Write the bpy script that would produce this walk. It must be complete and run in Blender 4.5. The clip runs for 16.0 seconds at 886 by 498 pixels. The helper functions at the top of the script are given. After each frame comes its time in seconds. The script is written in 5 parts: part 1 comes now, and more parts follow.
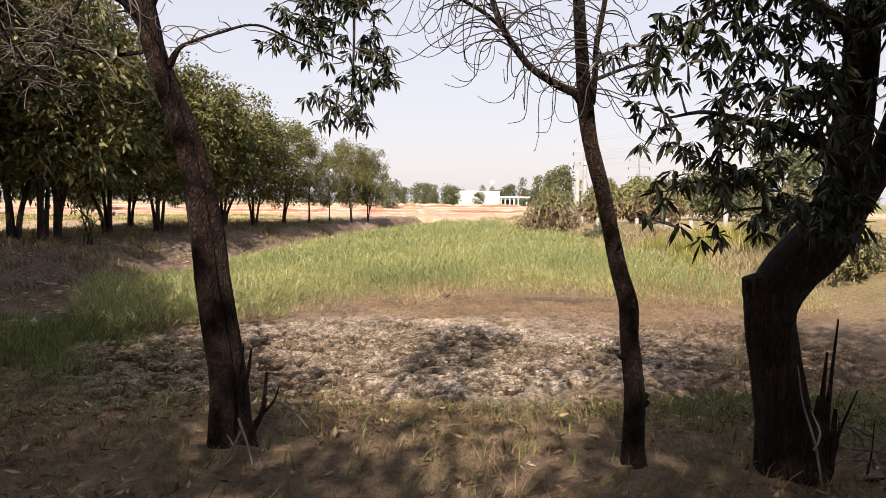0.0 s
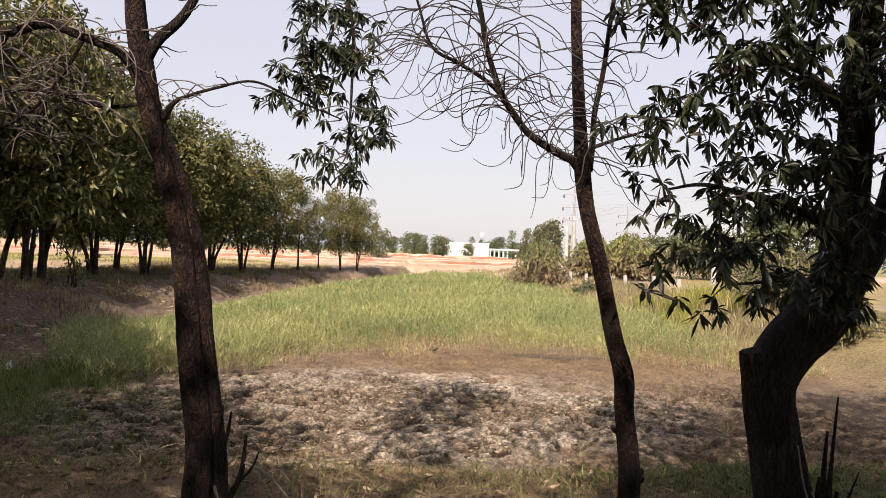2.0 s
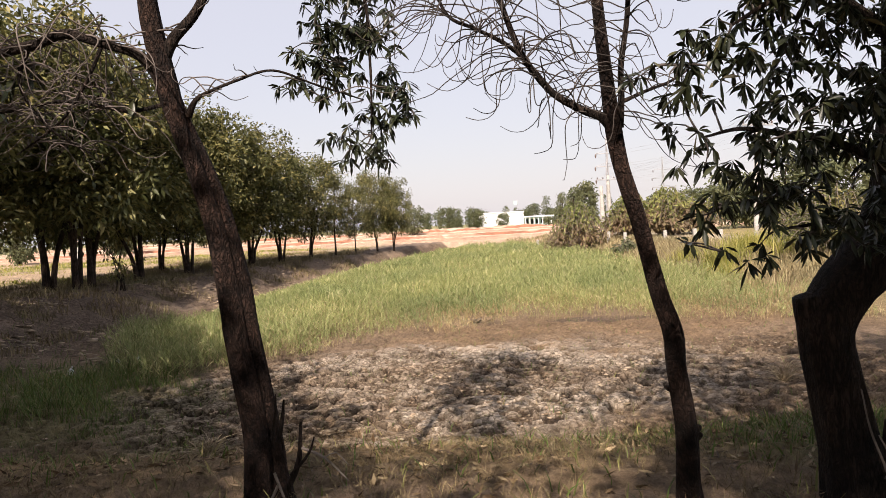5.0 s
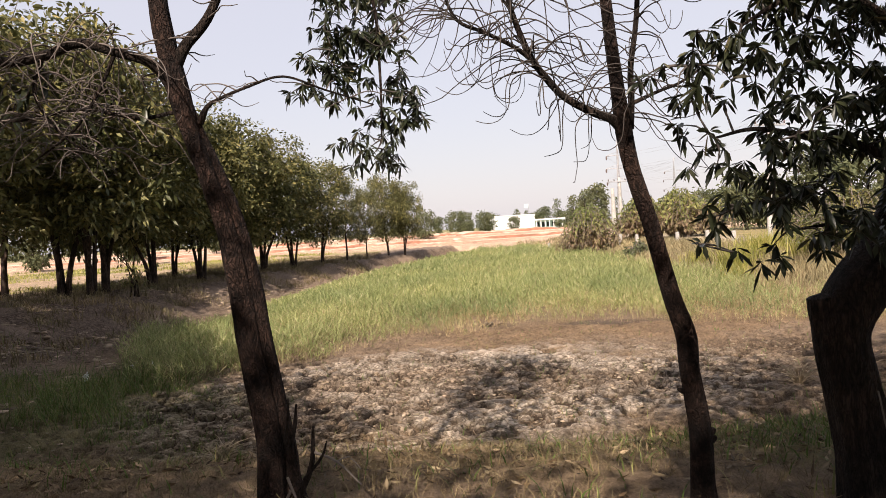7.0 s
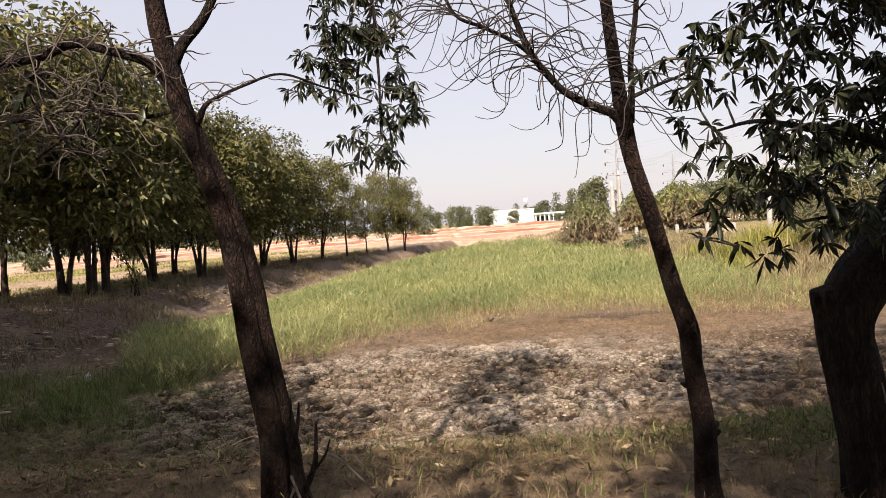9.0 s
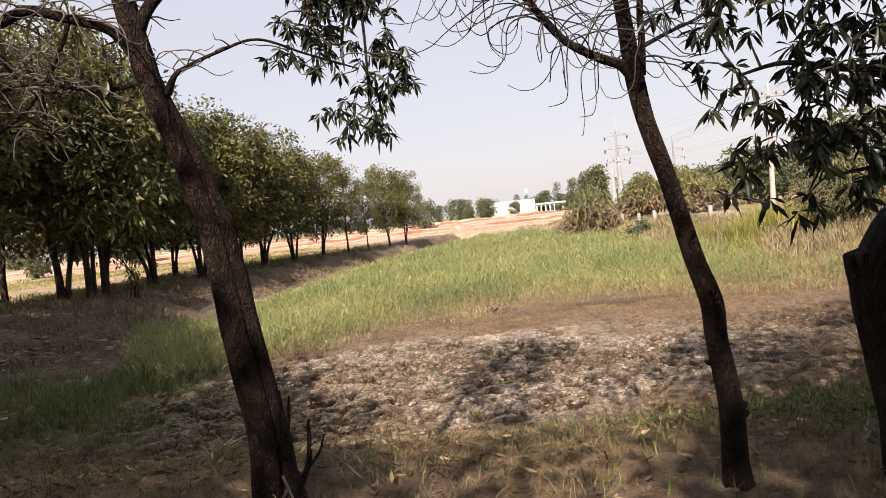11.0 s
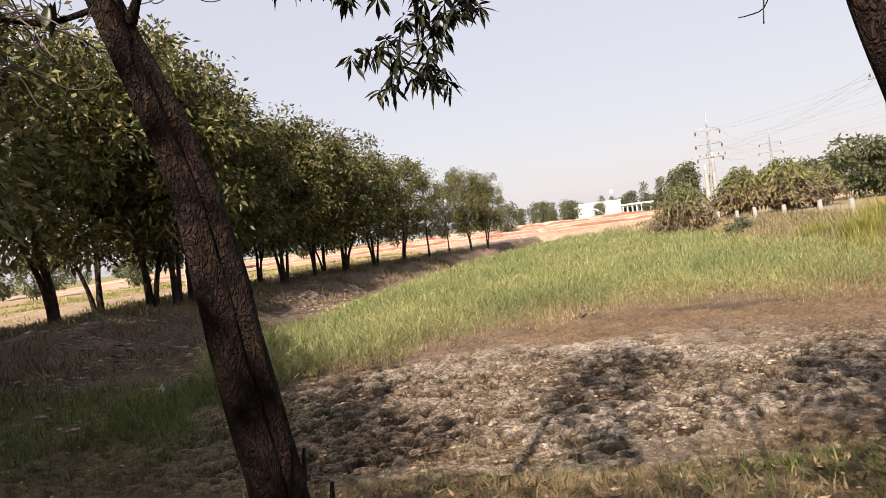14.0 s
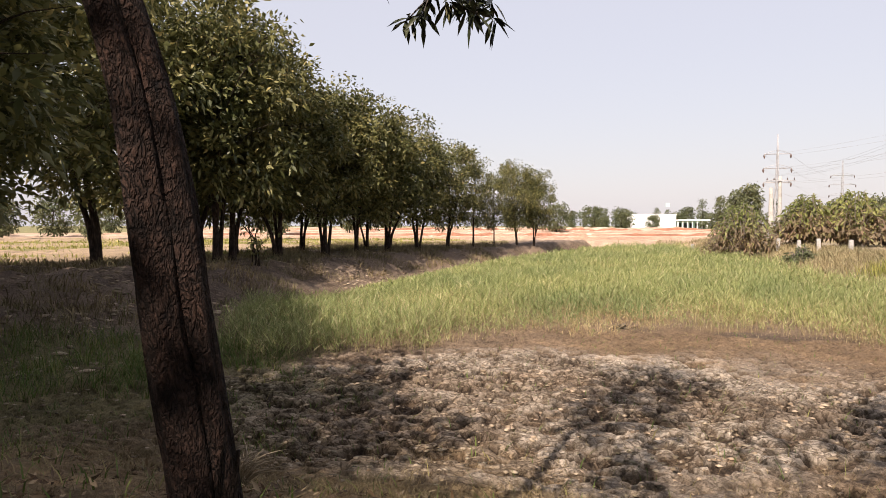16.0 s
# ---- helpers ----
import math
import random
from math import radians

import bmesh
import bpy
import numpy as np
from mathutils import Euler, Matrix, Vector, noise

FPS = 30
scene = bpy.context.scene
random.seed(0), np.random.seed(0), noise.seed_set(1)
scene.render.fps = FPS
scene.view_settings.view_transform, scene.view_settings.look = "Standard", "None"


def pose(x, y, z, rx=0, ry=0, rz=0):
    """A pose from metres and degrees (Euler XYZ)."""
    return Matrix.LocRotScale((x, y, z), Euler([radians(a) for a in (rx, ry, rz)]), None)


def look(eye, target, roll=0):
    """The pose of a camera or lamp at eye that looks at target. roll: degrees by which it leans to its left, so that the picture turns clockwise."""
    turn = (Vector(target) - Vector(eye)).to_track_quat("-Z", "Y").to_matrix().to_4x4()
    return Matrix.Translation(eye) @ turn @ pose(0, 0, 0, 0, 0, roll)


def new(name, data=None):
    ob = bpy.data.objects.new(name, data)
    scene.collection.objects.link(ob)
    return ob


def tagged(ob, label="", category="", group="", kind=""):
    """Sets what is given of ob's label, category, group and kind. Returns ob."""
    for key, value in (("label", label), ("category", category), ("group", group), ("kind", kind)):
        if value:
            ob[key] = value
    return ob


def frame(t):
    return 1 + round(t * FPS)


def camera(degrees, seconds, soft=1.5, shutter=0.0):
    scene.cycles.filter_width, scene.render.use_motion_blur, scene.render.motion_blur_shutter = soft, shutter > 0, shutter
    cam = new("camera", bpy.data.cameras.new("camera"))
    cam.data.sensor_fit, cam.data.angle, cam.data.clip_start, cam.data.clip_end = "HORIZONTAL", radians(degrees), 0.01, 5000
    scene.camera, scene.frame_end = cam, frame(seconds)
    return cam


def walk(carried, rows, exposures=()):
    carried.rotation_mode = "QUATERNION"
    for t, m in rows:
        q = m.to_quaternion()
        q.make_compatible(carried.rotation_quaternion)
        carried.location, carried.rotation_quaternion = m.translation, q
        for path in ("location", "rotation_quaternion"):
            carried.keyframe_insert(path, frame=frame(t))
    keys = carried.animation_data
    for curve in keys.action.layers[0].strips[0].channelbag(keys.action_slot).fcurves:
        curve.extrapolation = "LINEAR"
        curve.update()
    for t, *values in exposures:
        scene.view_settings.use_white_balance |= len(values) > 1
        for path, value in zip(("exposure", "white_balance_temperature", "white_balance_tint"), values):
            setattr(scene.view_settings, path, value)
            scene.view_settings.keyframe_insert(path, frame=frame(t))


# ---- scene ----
cam = camera(67.7, 16.0, 0.85)
PATH = [
    (0, (-1.093, 2.393, 1.453), (-0.972, 4.384, 1.308), 0.5),
    (0.5, (-1.12, 2.473, 1.467), (-1.096, 4.472, 1.428), 2.2),
    (1, (-1.107, 2.479, 1.486), (-1.076, 4.479, 1.489), 2.0),
    (1.5, (-1.11, 2.467, 1.504), (-1.036, 4.466, 1.513), 2.8),
    (2, (-1.11, 2.475, 1.517), (-0.958, 4.469, 1.525), 2.2),
    (2.5, (-1.104, 2.483, 1.521), (-0.971, 4.478, 1.492), -1.1),
    (3, (-1.108, 2.489, 1.521), (-1.024, 4.484, 1.41), -2.6),
    (3.5, (-1.104, 2.498, 1.521), (-1.03, 4.495, 1.446), -2.4),
    (4, (-1.107, 2.495, 1.52), (-1.042, 4.493, 1.459), -2.6),
    (4.2, (-1.108, 2.5, 1.519), (-1.064, 4.497, 1.44), -3.1),
    (6.3, (-1.098, 2.514, 1.514), (-1.056, 4.513, 1.459), -3.1),
    (6.5, (-1.103, 2.505, 1.515), (-1.09, 4.505, 1.459), -3.2),
    (7, (-1.103, 2.509, 1.515), (-1.093, 4.508, 1.457), -3.6),
    (7.5, (-1.103, 2.515, 1.519), (-1.071, 4.514, 1.48), -3.5),
    (8, (-1.104, 2.52, 1.515), (-1.065, 4.519, 1.466), -3.2),
    (8.5, (-1.105, 2.521, 1.519), (-1.089, 4.521, 1.47), -4.1),
    (8.7, (-1.11, 2.514, 1.522), (-1.097, 4.513, 1.457), -4.2),
    (11, (-1.092, 2.804, 1.417), (-1.09, 4.801, 1.327), -6.2),
    (11.5, (-1.096, 2.92, 1.337), (-0.862, 4.897, 1.149), -3.9),
    (12, (-1.116, 3.116, 1.319), (-1.189, 5.112, 1.225), -4.3),
    (12.5, (-1.115, 3.328, 1.318), (-1.233, 5.318, 1.155), -3.4),
    (13, (-1.151, 3.529, 1.302), (-1.087, 5.517, 1.095), -3.5),
    (13.5, (-1.132, 3.703, 1.319), (-1.333, 5.692, 1.266), -5.8),
    (14, (-1.088, 3.858, 1.305), (-1.332, 5.842, 1.258), -7.3),
    (14.5, (-1.055, 3.986, 1.28), (-1.142, 5.98, 1.148), -4.9),
    (15, (-1.094, 4.112, 1.274), (-1.144, 6.107, 1.15), -0.9),
    (15.5, (-1.106, 4.284, 1.26), (-1.289, 6.269, 1.091), -0.3),
    (16, (-1.053, 4.428, 1.23), (-1.435, 6.39, 1.16), -0.0),
]
walk(cam, [(t, look(eye, target, roll)) for t, eye, target, roll in PATH], [(0, 0.98, 6850, 18), (1.2, 0.91, 6850, 18), (13, 0.91, 6850, 18), (14.5, 0.89, 6850, 18), (16, 0.89, 6850, 18)])

# ---------------------------------------------------------------- world and sun
SUN_TO = Vector((-0.24, -0.97, 0.86)).normalized()      # towards the sun, behind the walker
world = bpy.data.worlds.new("hazy_sky")
scene.world = world
world.use_nodes = True
wn = world.node_tree.nodes
sky = wn.new("ShaderNodeTexSky")
sky.sky_type = 'NISHITA'
sky.sun_disc = False
sky.sun_elevation = math.asin(SUN_TO.z)
sky.sun_rotation = math.atan2(SUN_TO.x, SUN_TO.y)
sky.air_density, sky.dust_density, sky.ozone_density = 1.6, 1.0, 2.0
wn["Background"].inputs["Strength"].default_value = 0.068
haze = wn.new("ShaderNodeMix")                          # thin white haze over the whole sky
haze.data_type, haze.blend_type = 'RGBA', 'MIX'
haze.inputs[0].default_value = 0.75
haze.inputs[7].default_value = (6.2, 6.5, 7.35, 1)
world.node_tree.links.new(sky.outputs[0], haze.inputs[6])
world.node_tree.links.new(haze.outputs[2], wn["Background"].inputs["Color"])
sun = new("sun", bpy.data.lights.new("sun", 'SUN'))
sun.data.energy, sun.data.angle, sun.data.color = 5.0, radians(0.6), (1.0, 0.93, 0.82)
sun.matrix_world = look(SUN_TO * 80, (0, 0, 0))

# ---------------------------------------------------------------- numbers and noise
rng = np.random.default_rng(7)


def hash3(ix, iy, iz):
    h = (ix * 374761393 + iy * 668265263 + iz * 2147483647) & 0xFFFFFFFF
    h = ((h ^ (h >> 13)) * 1274126177) & 0xFFFFFFFF
    return ((h ^ (h >> 16)) & 0xFFFF) / 65535.0


def vnoise(x, y, z=0.0):
    """Smooth value noise, 0 to 1, on arrays."""
    x, y, z = np.broadcast_arrays(np.asarray(x, float), np.asarray(y, float), np.asarray(z, float))
    ix, iy, iz = (np.floor(a).astype(np.int64) for a in (x, y, z))
    fx, fy, fz = x - ix, y - iy, z - iz
    fx, fy, fz = (f * f * (3 - 2 * f) for f in (fx, fy, fz))
    out = 0
    for a in (0, 1):
        for b in (0, 1):
            for c in (0, 1):
                w = (fx if a else 1 - fx) * (fy if b else 1 - fy) * (fz if c else 1 - fz)
                out = out + w * hash3(ix + a, iy + b, iz + c)
    return out


def fbm(x, y, z=0.0, octaves=4):
    out, amp, tot, k = 0, 1.0, 0.0, 1.0
    for n in range(octaves):
        out = out + amp * vnoise(np.asarray(x) * k + 17.3 * n, np.asarray(y) * k + 5.1 * n, np.asarray(z) * k)
        tot += amp
        amp *= 0.5
        k *= 2.03
    return out / tot


def smooth(a, b, x):
    t = np.clip((np.asarray(x, float) - a) / (b - a), 0, 1)
    return t * t * (3 - 2 * t)


# ---------------------------------------------------------------- the lie of the land
TOE_Y, TOE_X = (0, 8, 14, 20, 24, 30, 37, 45, 52, 60, 72), (-15, -12, -9.5, -9.1, -8.8, -8.4, -7.5, -5.9, -4.2, -2.2, 1.5)
CREST_Y, CREST_X = (0, 10, 20, 27, 40, 50, 60, 72), (-21, -17.5, -14.6, -13.2, -9.9, -6.9, -3.9, 0.0)


FAR_STEPS = ((80.0, 0.22), (85.5, 0.30), (93.0, 0.22), (102.0, 0.30))      # dug earth beyond the pond: where each step stands, its rise


def ground_z(x, y):
    x, y = np.asarray(x, float), np.asarray(y, float)
    wob = (fbm(x * 0.35, y * 0.35, 3.0, 3) - 0.5)
    near = 1 - smooth(6.4, 10.8, y + wob * 1.2 + 0.05 * x)
    toe, crest = np.interp(y, TOE_Y, TOE_X) + wob * 1.5, np.interp(y, CREST_Y, CREST_X) + wob * 0.8
    left = smooth(0, 1, (toe - x) / np.maximum(toe - crest, 0.8))
    right = smooth(8.2, 12.6, x + wob * 2.0 - 0.4 * smooth(20, 8, y))
    far = smooth(71, 79, y + wob * 4)
    t = np.maximum.reduce([near, left, right, far])
    z = -1.15 + (1.2 - 0.28 * smooth(14, 34, y)) * t
    z = z + 0.08 * t * (fbm(x * 0.5, y * 0.5, 9.0, 3) - 0.5) * 2 * smooth(5.0, 8.0, y)
    z = z + 0.10 * smooth(12, 14, x) * smooth(20, 30, y)
    bank = left * (1 - left) * 4
    z = z + bank * 0.55 * (fbm(x * 0.9, y * 0.9, 5.0, 5) - 0.5) + smooth(0.5, 0.95, left) * (y > 13) * 0.26 * (fbm(x * 2.2, y * 1.4, 15.0, 3) - 0.5) + smooth(0.05, 0.3, left) * (y > 12) * 0.14 * (fbm(x * 2.6, y * 2.6, 19.0, 3) - 0.5)
    # heaped earth beyond the far end of the pond
    n = fbm(x * 0.09, y * 0.02, 2.0, 3)
    span = smooth(-75, -60, x) * (1 - smooth(14, 26, x))
    lump = 0.75 + 0.5 * fbm(x * 0.8, y * 0.8, 1.0, 2)
    for y0, rise in FAR_STEPS:
        z = z + span * rise * lump * smooth(y0, y0 + 1.2, y + 7 * (n - 0.5))
    z = z - span * 0.6 * smooth(112, 122, y)
    return z


def soil_masks(x, y):
    w = fbm(x * 0.45, y * 0.45, 4.0, 4) - 0.5
    w2 = fbm(x * 1.3, y * 1.3, 8.0, 3) - 0.5
    d = np.sqrt(((x + 0.9) / 5.4) ** 2 + ((y - 13.6) / 4.0) ** 2)
    salt = 1 - smooth(0.75, 1.12, d + w * 0.7 + w2 * 0.25)
    mud = smooth(15.9, 18.0, y + w * 4.5 + w2 * 2.2) * (1 - smooth(19.5, 21, y + w * 2)) * smooth(-3.5, 0.5, x + w * 3) * (1 - smooth(8, 10, x))
    green = np.maximum((1 - smooth(0.6, 1.1, np.hypot((x - 2.3) / 2.5, (y - 8.3) / 2.7) + w)),
                       (1 - smooth(0.6, 1.1, np.hypot((x + 8.0) / 3.4, (y - 13.2) / 4.8) + w)))
    straw = (1 - smooth(9.5, 12.0, y + 2.5 * w)) * smooth(6.0, 7.2, y + w)
    return salt, mud, green, straw, w, w2


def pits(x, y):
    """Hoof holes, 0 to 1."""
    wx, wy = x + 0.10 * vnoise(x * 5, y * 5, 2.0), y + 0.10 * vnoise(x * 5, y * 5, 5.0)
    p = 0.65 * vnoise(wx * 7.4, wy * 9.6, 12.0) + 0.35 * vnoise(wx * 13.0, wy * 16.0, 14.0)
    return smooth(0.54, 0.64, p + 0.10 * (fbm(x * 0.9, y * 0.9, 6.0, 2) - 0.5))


def hoof(x, y):
    """Trodden lumps and pits, in metres."""
    wx, wy = x + 0.12 * vnoise(x * 3, y * 3, 2.0), y + 0.12 * vnoise(x * 3, y * 3, 5.0)
    a = fbm(wx * 2.6, wy * 3.2, 1.0, 2)
    b = vnoise(wx * 5.0, wy * 7.0, 6.0)
    c = vnoise(wx * 9.0, wy * 12.0, 9.0)
    return 0.05 * (a - 0.5) + 0.06 * (b - 0.5) + 0.045 * (c - 0.5) - 0.085 * pits(x, y) - 0.03 * smooth(0.55, 0.75, 0.6 * (1 - b) + 0.4 * (1 - c))


def axis(*runs):
    vals = []
    for a, b, step in runs:
        vals.append(np.arange(a, b, step))
    return np.concatenate(vals)


GX = np.concatenate([axis((-3000, -400, 260), (-400, -80, 20), (-80, -20, 1.5), (-20, -9, 0.13), (-9, -6.2, 0.07), (-6.2, 5.0, 0.036), (5.0, 7.5, 0.07), (7.5, 16, 0.28), (16, 60, 1.5), (60, 400, 20), (400, 3001, 260))])
GY = np.concatenate([axis((-600, -40, 40), (-40, 1, 1.2), (1, 4.5, 0.2), (4.5, 8, 0.06), (8, 17, 0.036), (17, 20.4, 0.05), (20.4, 45, 0.14), (45, 78, 0.5), (78, 110, 0.22), (110, 120, 1.0), (120, 420, 15), (420, 4000, 300))])
gx, gy = np.meshgrid(GX, GY)
gz = ground_z(gx, gy)
salt, mud, green, straw, w1, w2 = soil_masks(gx, gy)
fine = smooth(-9.2, -8, gx) * (1 - smooth(6.5, 7.5, gx)) * smooth(4.6, 5.4, gy) * (1 - smooth(19.0, 20.3, gy))
rough = 0.30 + 0.70 * smooth(8.0, 10, gy) * (1 - 0.55 * mud)
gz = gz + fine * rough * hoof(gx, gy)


def mix(col, new_col, m):
    return col + (np.array(new_col) - col) * m[..., None]


col = np.ones(gx.shape + (3,)) * np.array((0.27, 0.195, 0.135))
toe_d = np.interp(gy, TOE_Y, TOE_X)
# grey-brown bank soil, its colour lowered to carry some of the trees' shade
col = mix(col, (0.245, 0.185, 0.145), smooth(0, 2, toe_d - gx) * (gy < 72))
field = smooth(0, 3, np.interp(gy, CREST_Y, CREST_X) - 3.5 - gx + 2 * w1)
col = mix(col, (0.47, 0.35, 0.235), field * (gy < 78))
col = mix(col, (0.30, 0.28, 0.11), field * smooth(0.5, 0.62, fbm(gx * 0.12, gy * 0.3, 3.0, 3)) * 0.8)
col = mix(col, (0.36, 0.29, 0.15), smooth(8.5, 11, gx))
col = mix(col, (0.48, 0.40, 0.30), smooth(0.58, 0.66, fbm(gx * 0.4, gy * 0.22, 12.0, 3)) * smooth(8, 9, gx) * (1 - smooth(11.5, 13, gx)) * smooth(40, 44, gy))
col = mix(col, (0.44, 0.37, 0.28), smooth(14, 15, gx) * (1 - smooth(18.5, 19.5, gx)) * smooth(5, 20, gy))
col = mix(col, (0.31, 0.22, 0.125), straw * 0.8)
col = mix(col, (0.16, 0.17, 0.055), green * np.where(gx < -4, 0.5, 0.7))
col = mix(col, (0.27, 0.185, 0.115), mud)
wet = (1 - smooth(0.5, 1.1, np.hypot((gx - 3.4) / 1.5, (gy - 19.7) / 0.55) + 0.8 * w2)) * mud
col = mix(col, (0.115, 0.088, 0.07), wet * 0.85)
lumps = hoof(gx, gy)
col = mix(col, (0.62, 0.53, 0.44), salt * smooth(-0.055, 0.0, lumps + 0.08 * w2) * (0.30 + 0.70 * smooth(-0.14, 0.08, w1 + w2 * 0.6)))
# hoof holes darkened in the colour too: dug soil and the shade inside
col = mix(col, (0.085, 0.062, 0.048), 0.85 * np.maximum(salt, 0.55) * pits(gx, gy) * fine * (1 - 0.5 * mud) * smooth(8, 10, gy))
crust = np.clip(np.maximum(salt, 0.7 * smooth(7.5, 10, gy) * (1 - smooth(15.5, 17, gy)) * (1 - green)), 0, 1) * (1 - 0.75 * mud) * smooth(-10, -8, gx) * (1 - smooth(6, 8, gx))
bank_part = smooth(-0.5, 0.8, toe_d - gx) * (gy > 9) * (gy < 70) * (1 - field)
crust = np.maximum(crust, 0.75 * bank_part * smooth(-0.1, 0.1, w1 + w2))
far = smooth(70, 74, gy + 4 * w1)
col = mix(col, (0.56, 0.40, 0.29), far)
far_n = 7 * (fbm(gx * 0.09, gy * 0.02, 2.0, 3) - 0.5)
patchy = smooth(0.44, 0.56, fbm(gx * 0.22, gy * 0.5, 7.0, 4)) * smooth(-60, -40, gx)
for y0, rise in FAR_STEPS:
    face = smooth(y0 - 0.6, y0, gy + far_n) * (1 - smooth(y0 + 1.2, y0 + 2.0, gy + far_n))
    col = mix(col, (0.40, 0.165, 0.10), face * (0.35 + 0.65 * patchy) * (0.9 if y0 in (85.5, 102.0) else 0.35))
    lip = smooth(y0 + 1.2, y0 + 2.2, gy + far_n) * (1 - smooth(y0 + 3.5, y0 + 6.0, gy + far_n))
    col = mix(col, (0.66, 0.55, 0.43), lip * 0.8)
col = mix(col, (0.26, 0.24, 0.12), smooth(112, 122, gy + 10 * w1))


# ---------------------------------------------------------------- materials
def material(name):
    m = bpy.data.materials.new(name)
    m.use_nodes = True
    nodes = m.node_tree.nodes
    return m, nodes, m.node_tree.links, nodes["Principled BSDF"]


def noise_node(nodes, links, scale, detail=6, vec=None, rough=0.6):
    n = nodes.new("ShaderNodeTexNoise")
    n.inputs["Scale"].default_value, n.inputs["Detail"].default_value, n.inputs["Roughness"].default_value = scale, detail, rough
    if vec is not None:
        links.new(vec, n.inputs["Vector"])
    return n


def ramp(nodes, links, fac, stops):
    r = nodes.new("ShaderNodeValToRGB")
    els = r.color_ramp.elements
    while len(els) < len(stops):
        els.new(0.5)
    for e, (p, c) in zip(els, stops):
        e.position, e.color = p, (*c, 1)
    links.new(fac, r.inputs["Fac"])
    return r


def mixed(nodes, links, kind, fac, a, b):
    n = nodes.new("ShaderNodeMix")
    n.data_type, n.blend_type = 'RGBA', kind
    for socket, v in ((n.inputs[0], fac), (n.inputs[6], a), (n.inputs[7], b)):
        if isinstance(v, (int, float)):
            socket.default_value = v
        elif isinstance(v, tuple):
            socket.default_value = (*v, 1)
        else:
            links.new(v, socket)
    return n.outputs[2]


def bump(nodes, links, bsdf, height, strength=0.5, distance=0.02):
    b = nodes.new("ShaderNodeBump")
    b.inputs["Strength"].default_value, b.inputs["Distance"].default_value = strength, distance
    links.new(height, b.inputs["Height"])
    links.new(b.outputs[0], bsdf.inputs["Normal"])


def soil_material():
    m, nodes, links, bsdf = material("trodden_soil")
    geo = nodes.new("ShaderNodeNewGeometry")
    att = nodes.new("ShaderNodeAttribute")
    att.attribute_name = "soil"
    n1 = noise_node(nodes, links, 1.1, 8, geo.outputs["Position"])
    n2 = noise_node(nodes, links, 16, 8, geo.outputs["Position"], 0.7)
    n3 = noise_node(nodes, links, 70, 4, geo.outputs["Position"], 0.7)
    r1 = ramp(nodes, links, n1.outputs[0], [(0.3, (0.62, 0.62, 0.62)), (0.7, (1.10, 1.08, 1.04))])
    r2 = ramp(nodes, links, n2.outputs[0], [(0.34, (0.52, 0.50, 0.48)), (0.5, (0.97, 0.97, 0.97)), (0.68, (1.38, 1.36, 1.34))])
    r3 = ramp(nodes, links, n3.outputs[0], [(0.3, (0.7, 0.7, 0.7)), (0.7, (1.25, 1.25, 1.25))])
    c = mixed(nodes, links, 'MULTIPLY', 1.0, att.outputs["Color"], r1.outputs[0])
    c = mixed(nodes, links, 'MULTIPLY', 0.9, c, r2.outputs[0])
    c = mixed(nodes, links, 'MULTIPLY', 0.8, c, r3.outputs[0])
    # trodden crust: flakes with open gaps between them
    stretch = nodes.new("ShaderNodeMapping")
    stretch.inputs["Scale"].default_value = (1.0, 1.25, 0.6)
    links.new(geo.outputs["Position"], stretch.inputs["Vector"])
    warp = noise_node(nodes, links, 5.0, 5, geo.outputs["Position"], 0.65)
    where = mixed(nodes, links, 'LINEAR_LIGHT', 0.16, stretch.outputs[0], warp.outputs[1])
    flake = nodes.new("ShaderNodeTexVoronoi")
    flake.feature, flake.inputs["Scale"].default_value = 'DISTANCE_TO_EDGE', 8.0
    links.new(where, flake.inputs["Vector"])
    cell = nodes.new("ShaderNodeTexVoronoi")
    cell.inputs["Scale"].default_value = 8.0
    links.new(where, cell.inputs["Vector"])
    # gap tone painted dark: moist soil plus the shade down between flakes
    gap = ramp(nodes, links, flake.outputs["Distance"], [(0.02, (0.48, 0.45, 0.42)), (0.14, (1, 1, 1))])
    tone = nodes.new("ShaderNodeSeparateColor")
    links.new(cell.outputs["Color"], tone.inputs[0])
    vary = ramp(nodes, links, tone.outputs[0], [(0.0, (0.70, 0.68, 0.65)), (0.5, (0.97, 0.96, 0.94)), (1.0, (1.22, 1.22, 1.20))])
    both = mixed(nodes, links, 'MULTIPLY', 1.0, gap.outputs[0], vary.outputs[0])
    c = mixed(nodes, links, 'MULTIPLY', att.outputs["Alpha"], c, both)
    links.new(c, bsdf.inputs["Base Color"])
    bsdf.inputs["Roughness"].default_value = 0.95
    bsdf.inputs["Specular IOR Level"].default_value = 0.15
    lift = nodes.new("ShaderNodeMath")
    lift.operation = 'MULTIPLY'
    links.new(gap.outputs[0], lift.inputs[0])
    links.new(att.outputs["Alpha"], lift.inputs[1])
    grit = nodes.new("ShaderNodeMath")
    links.new(n2.outputs[0], grit.inputs[0])
    links.new(n3.outputs[0], grit.inputs[1])
    add = nodes.new("ShaderNodeMath")
    links.new(grit.outputs[0], add.inputs[0])
    links.new(lift.outputs[0], add.inputs[1])
    bump(nodes, links, bsdf, add.outputs[0], 1.0, 0.05)
    return m


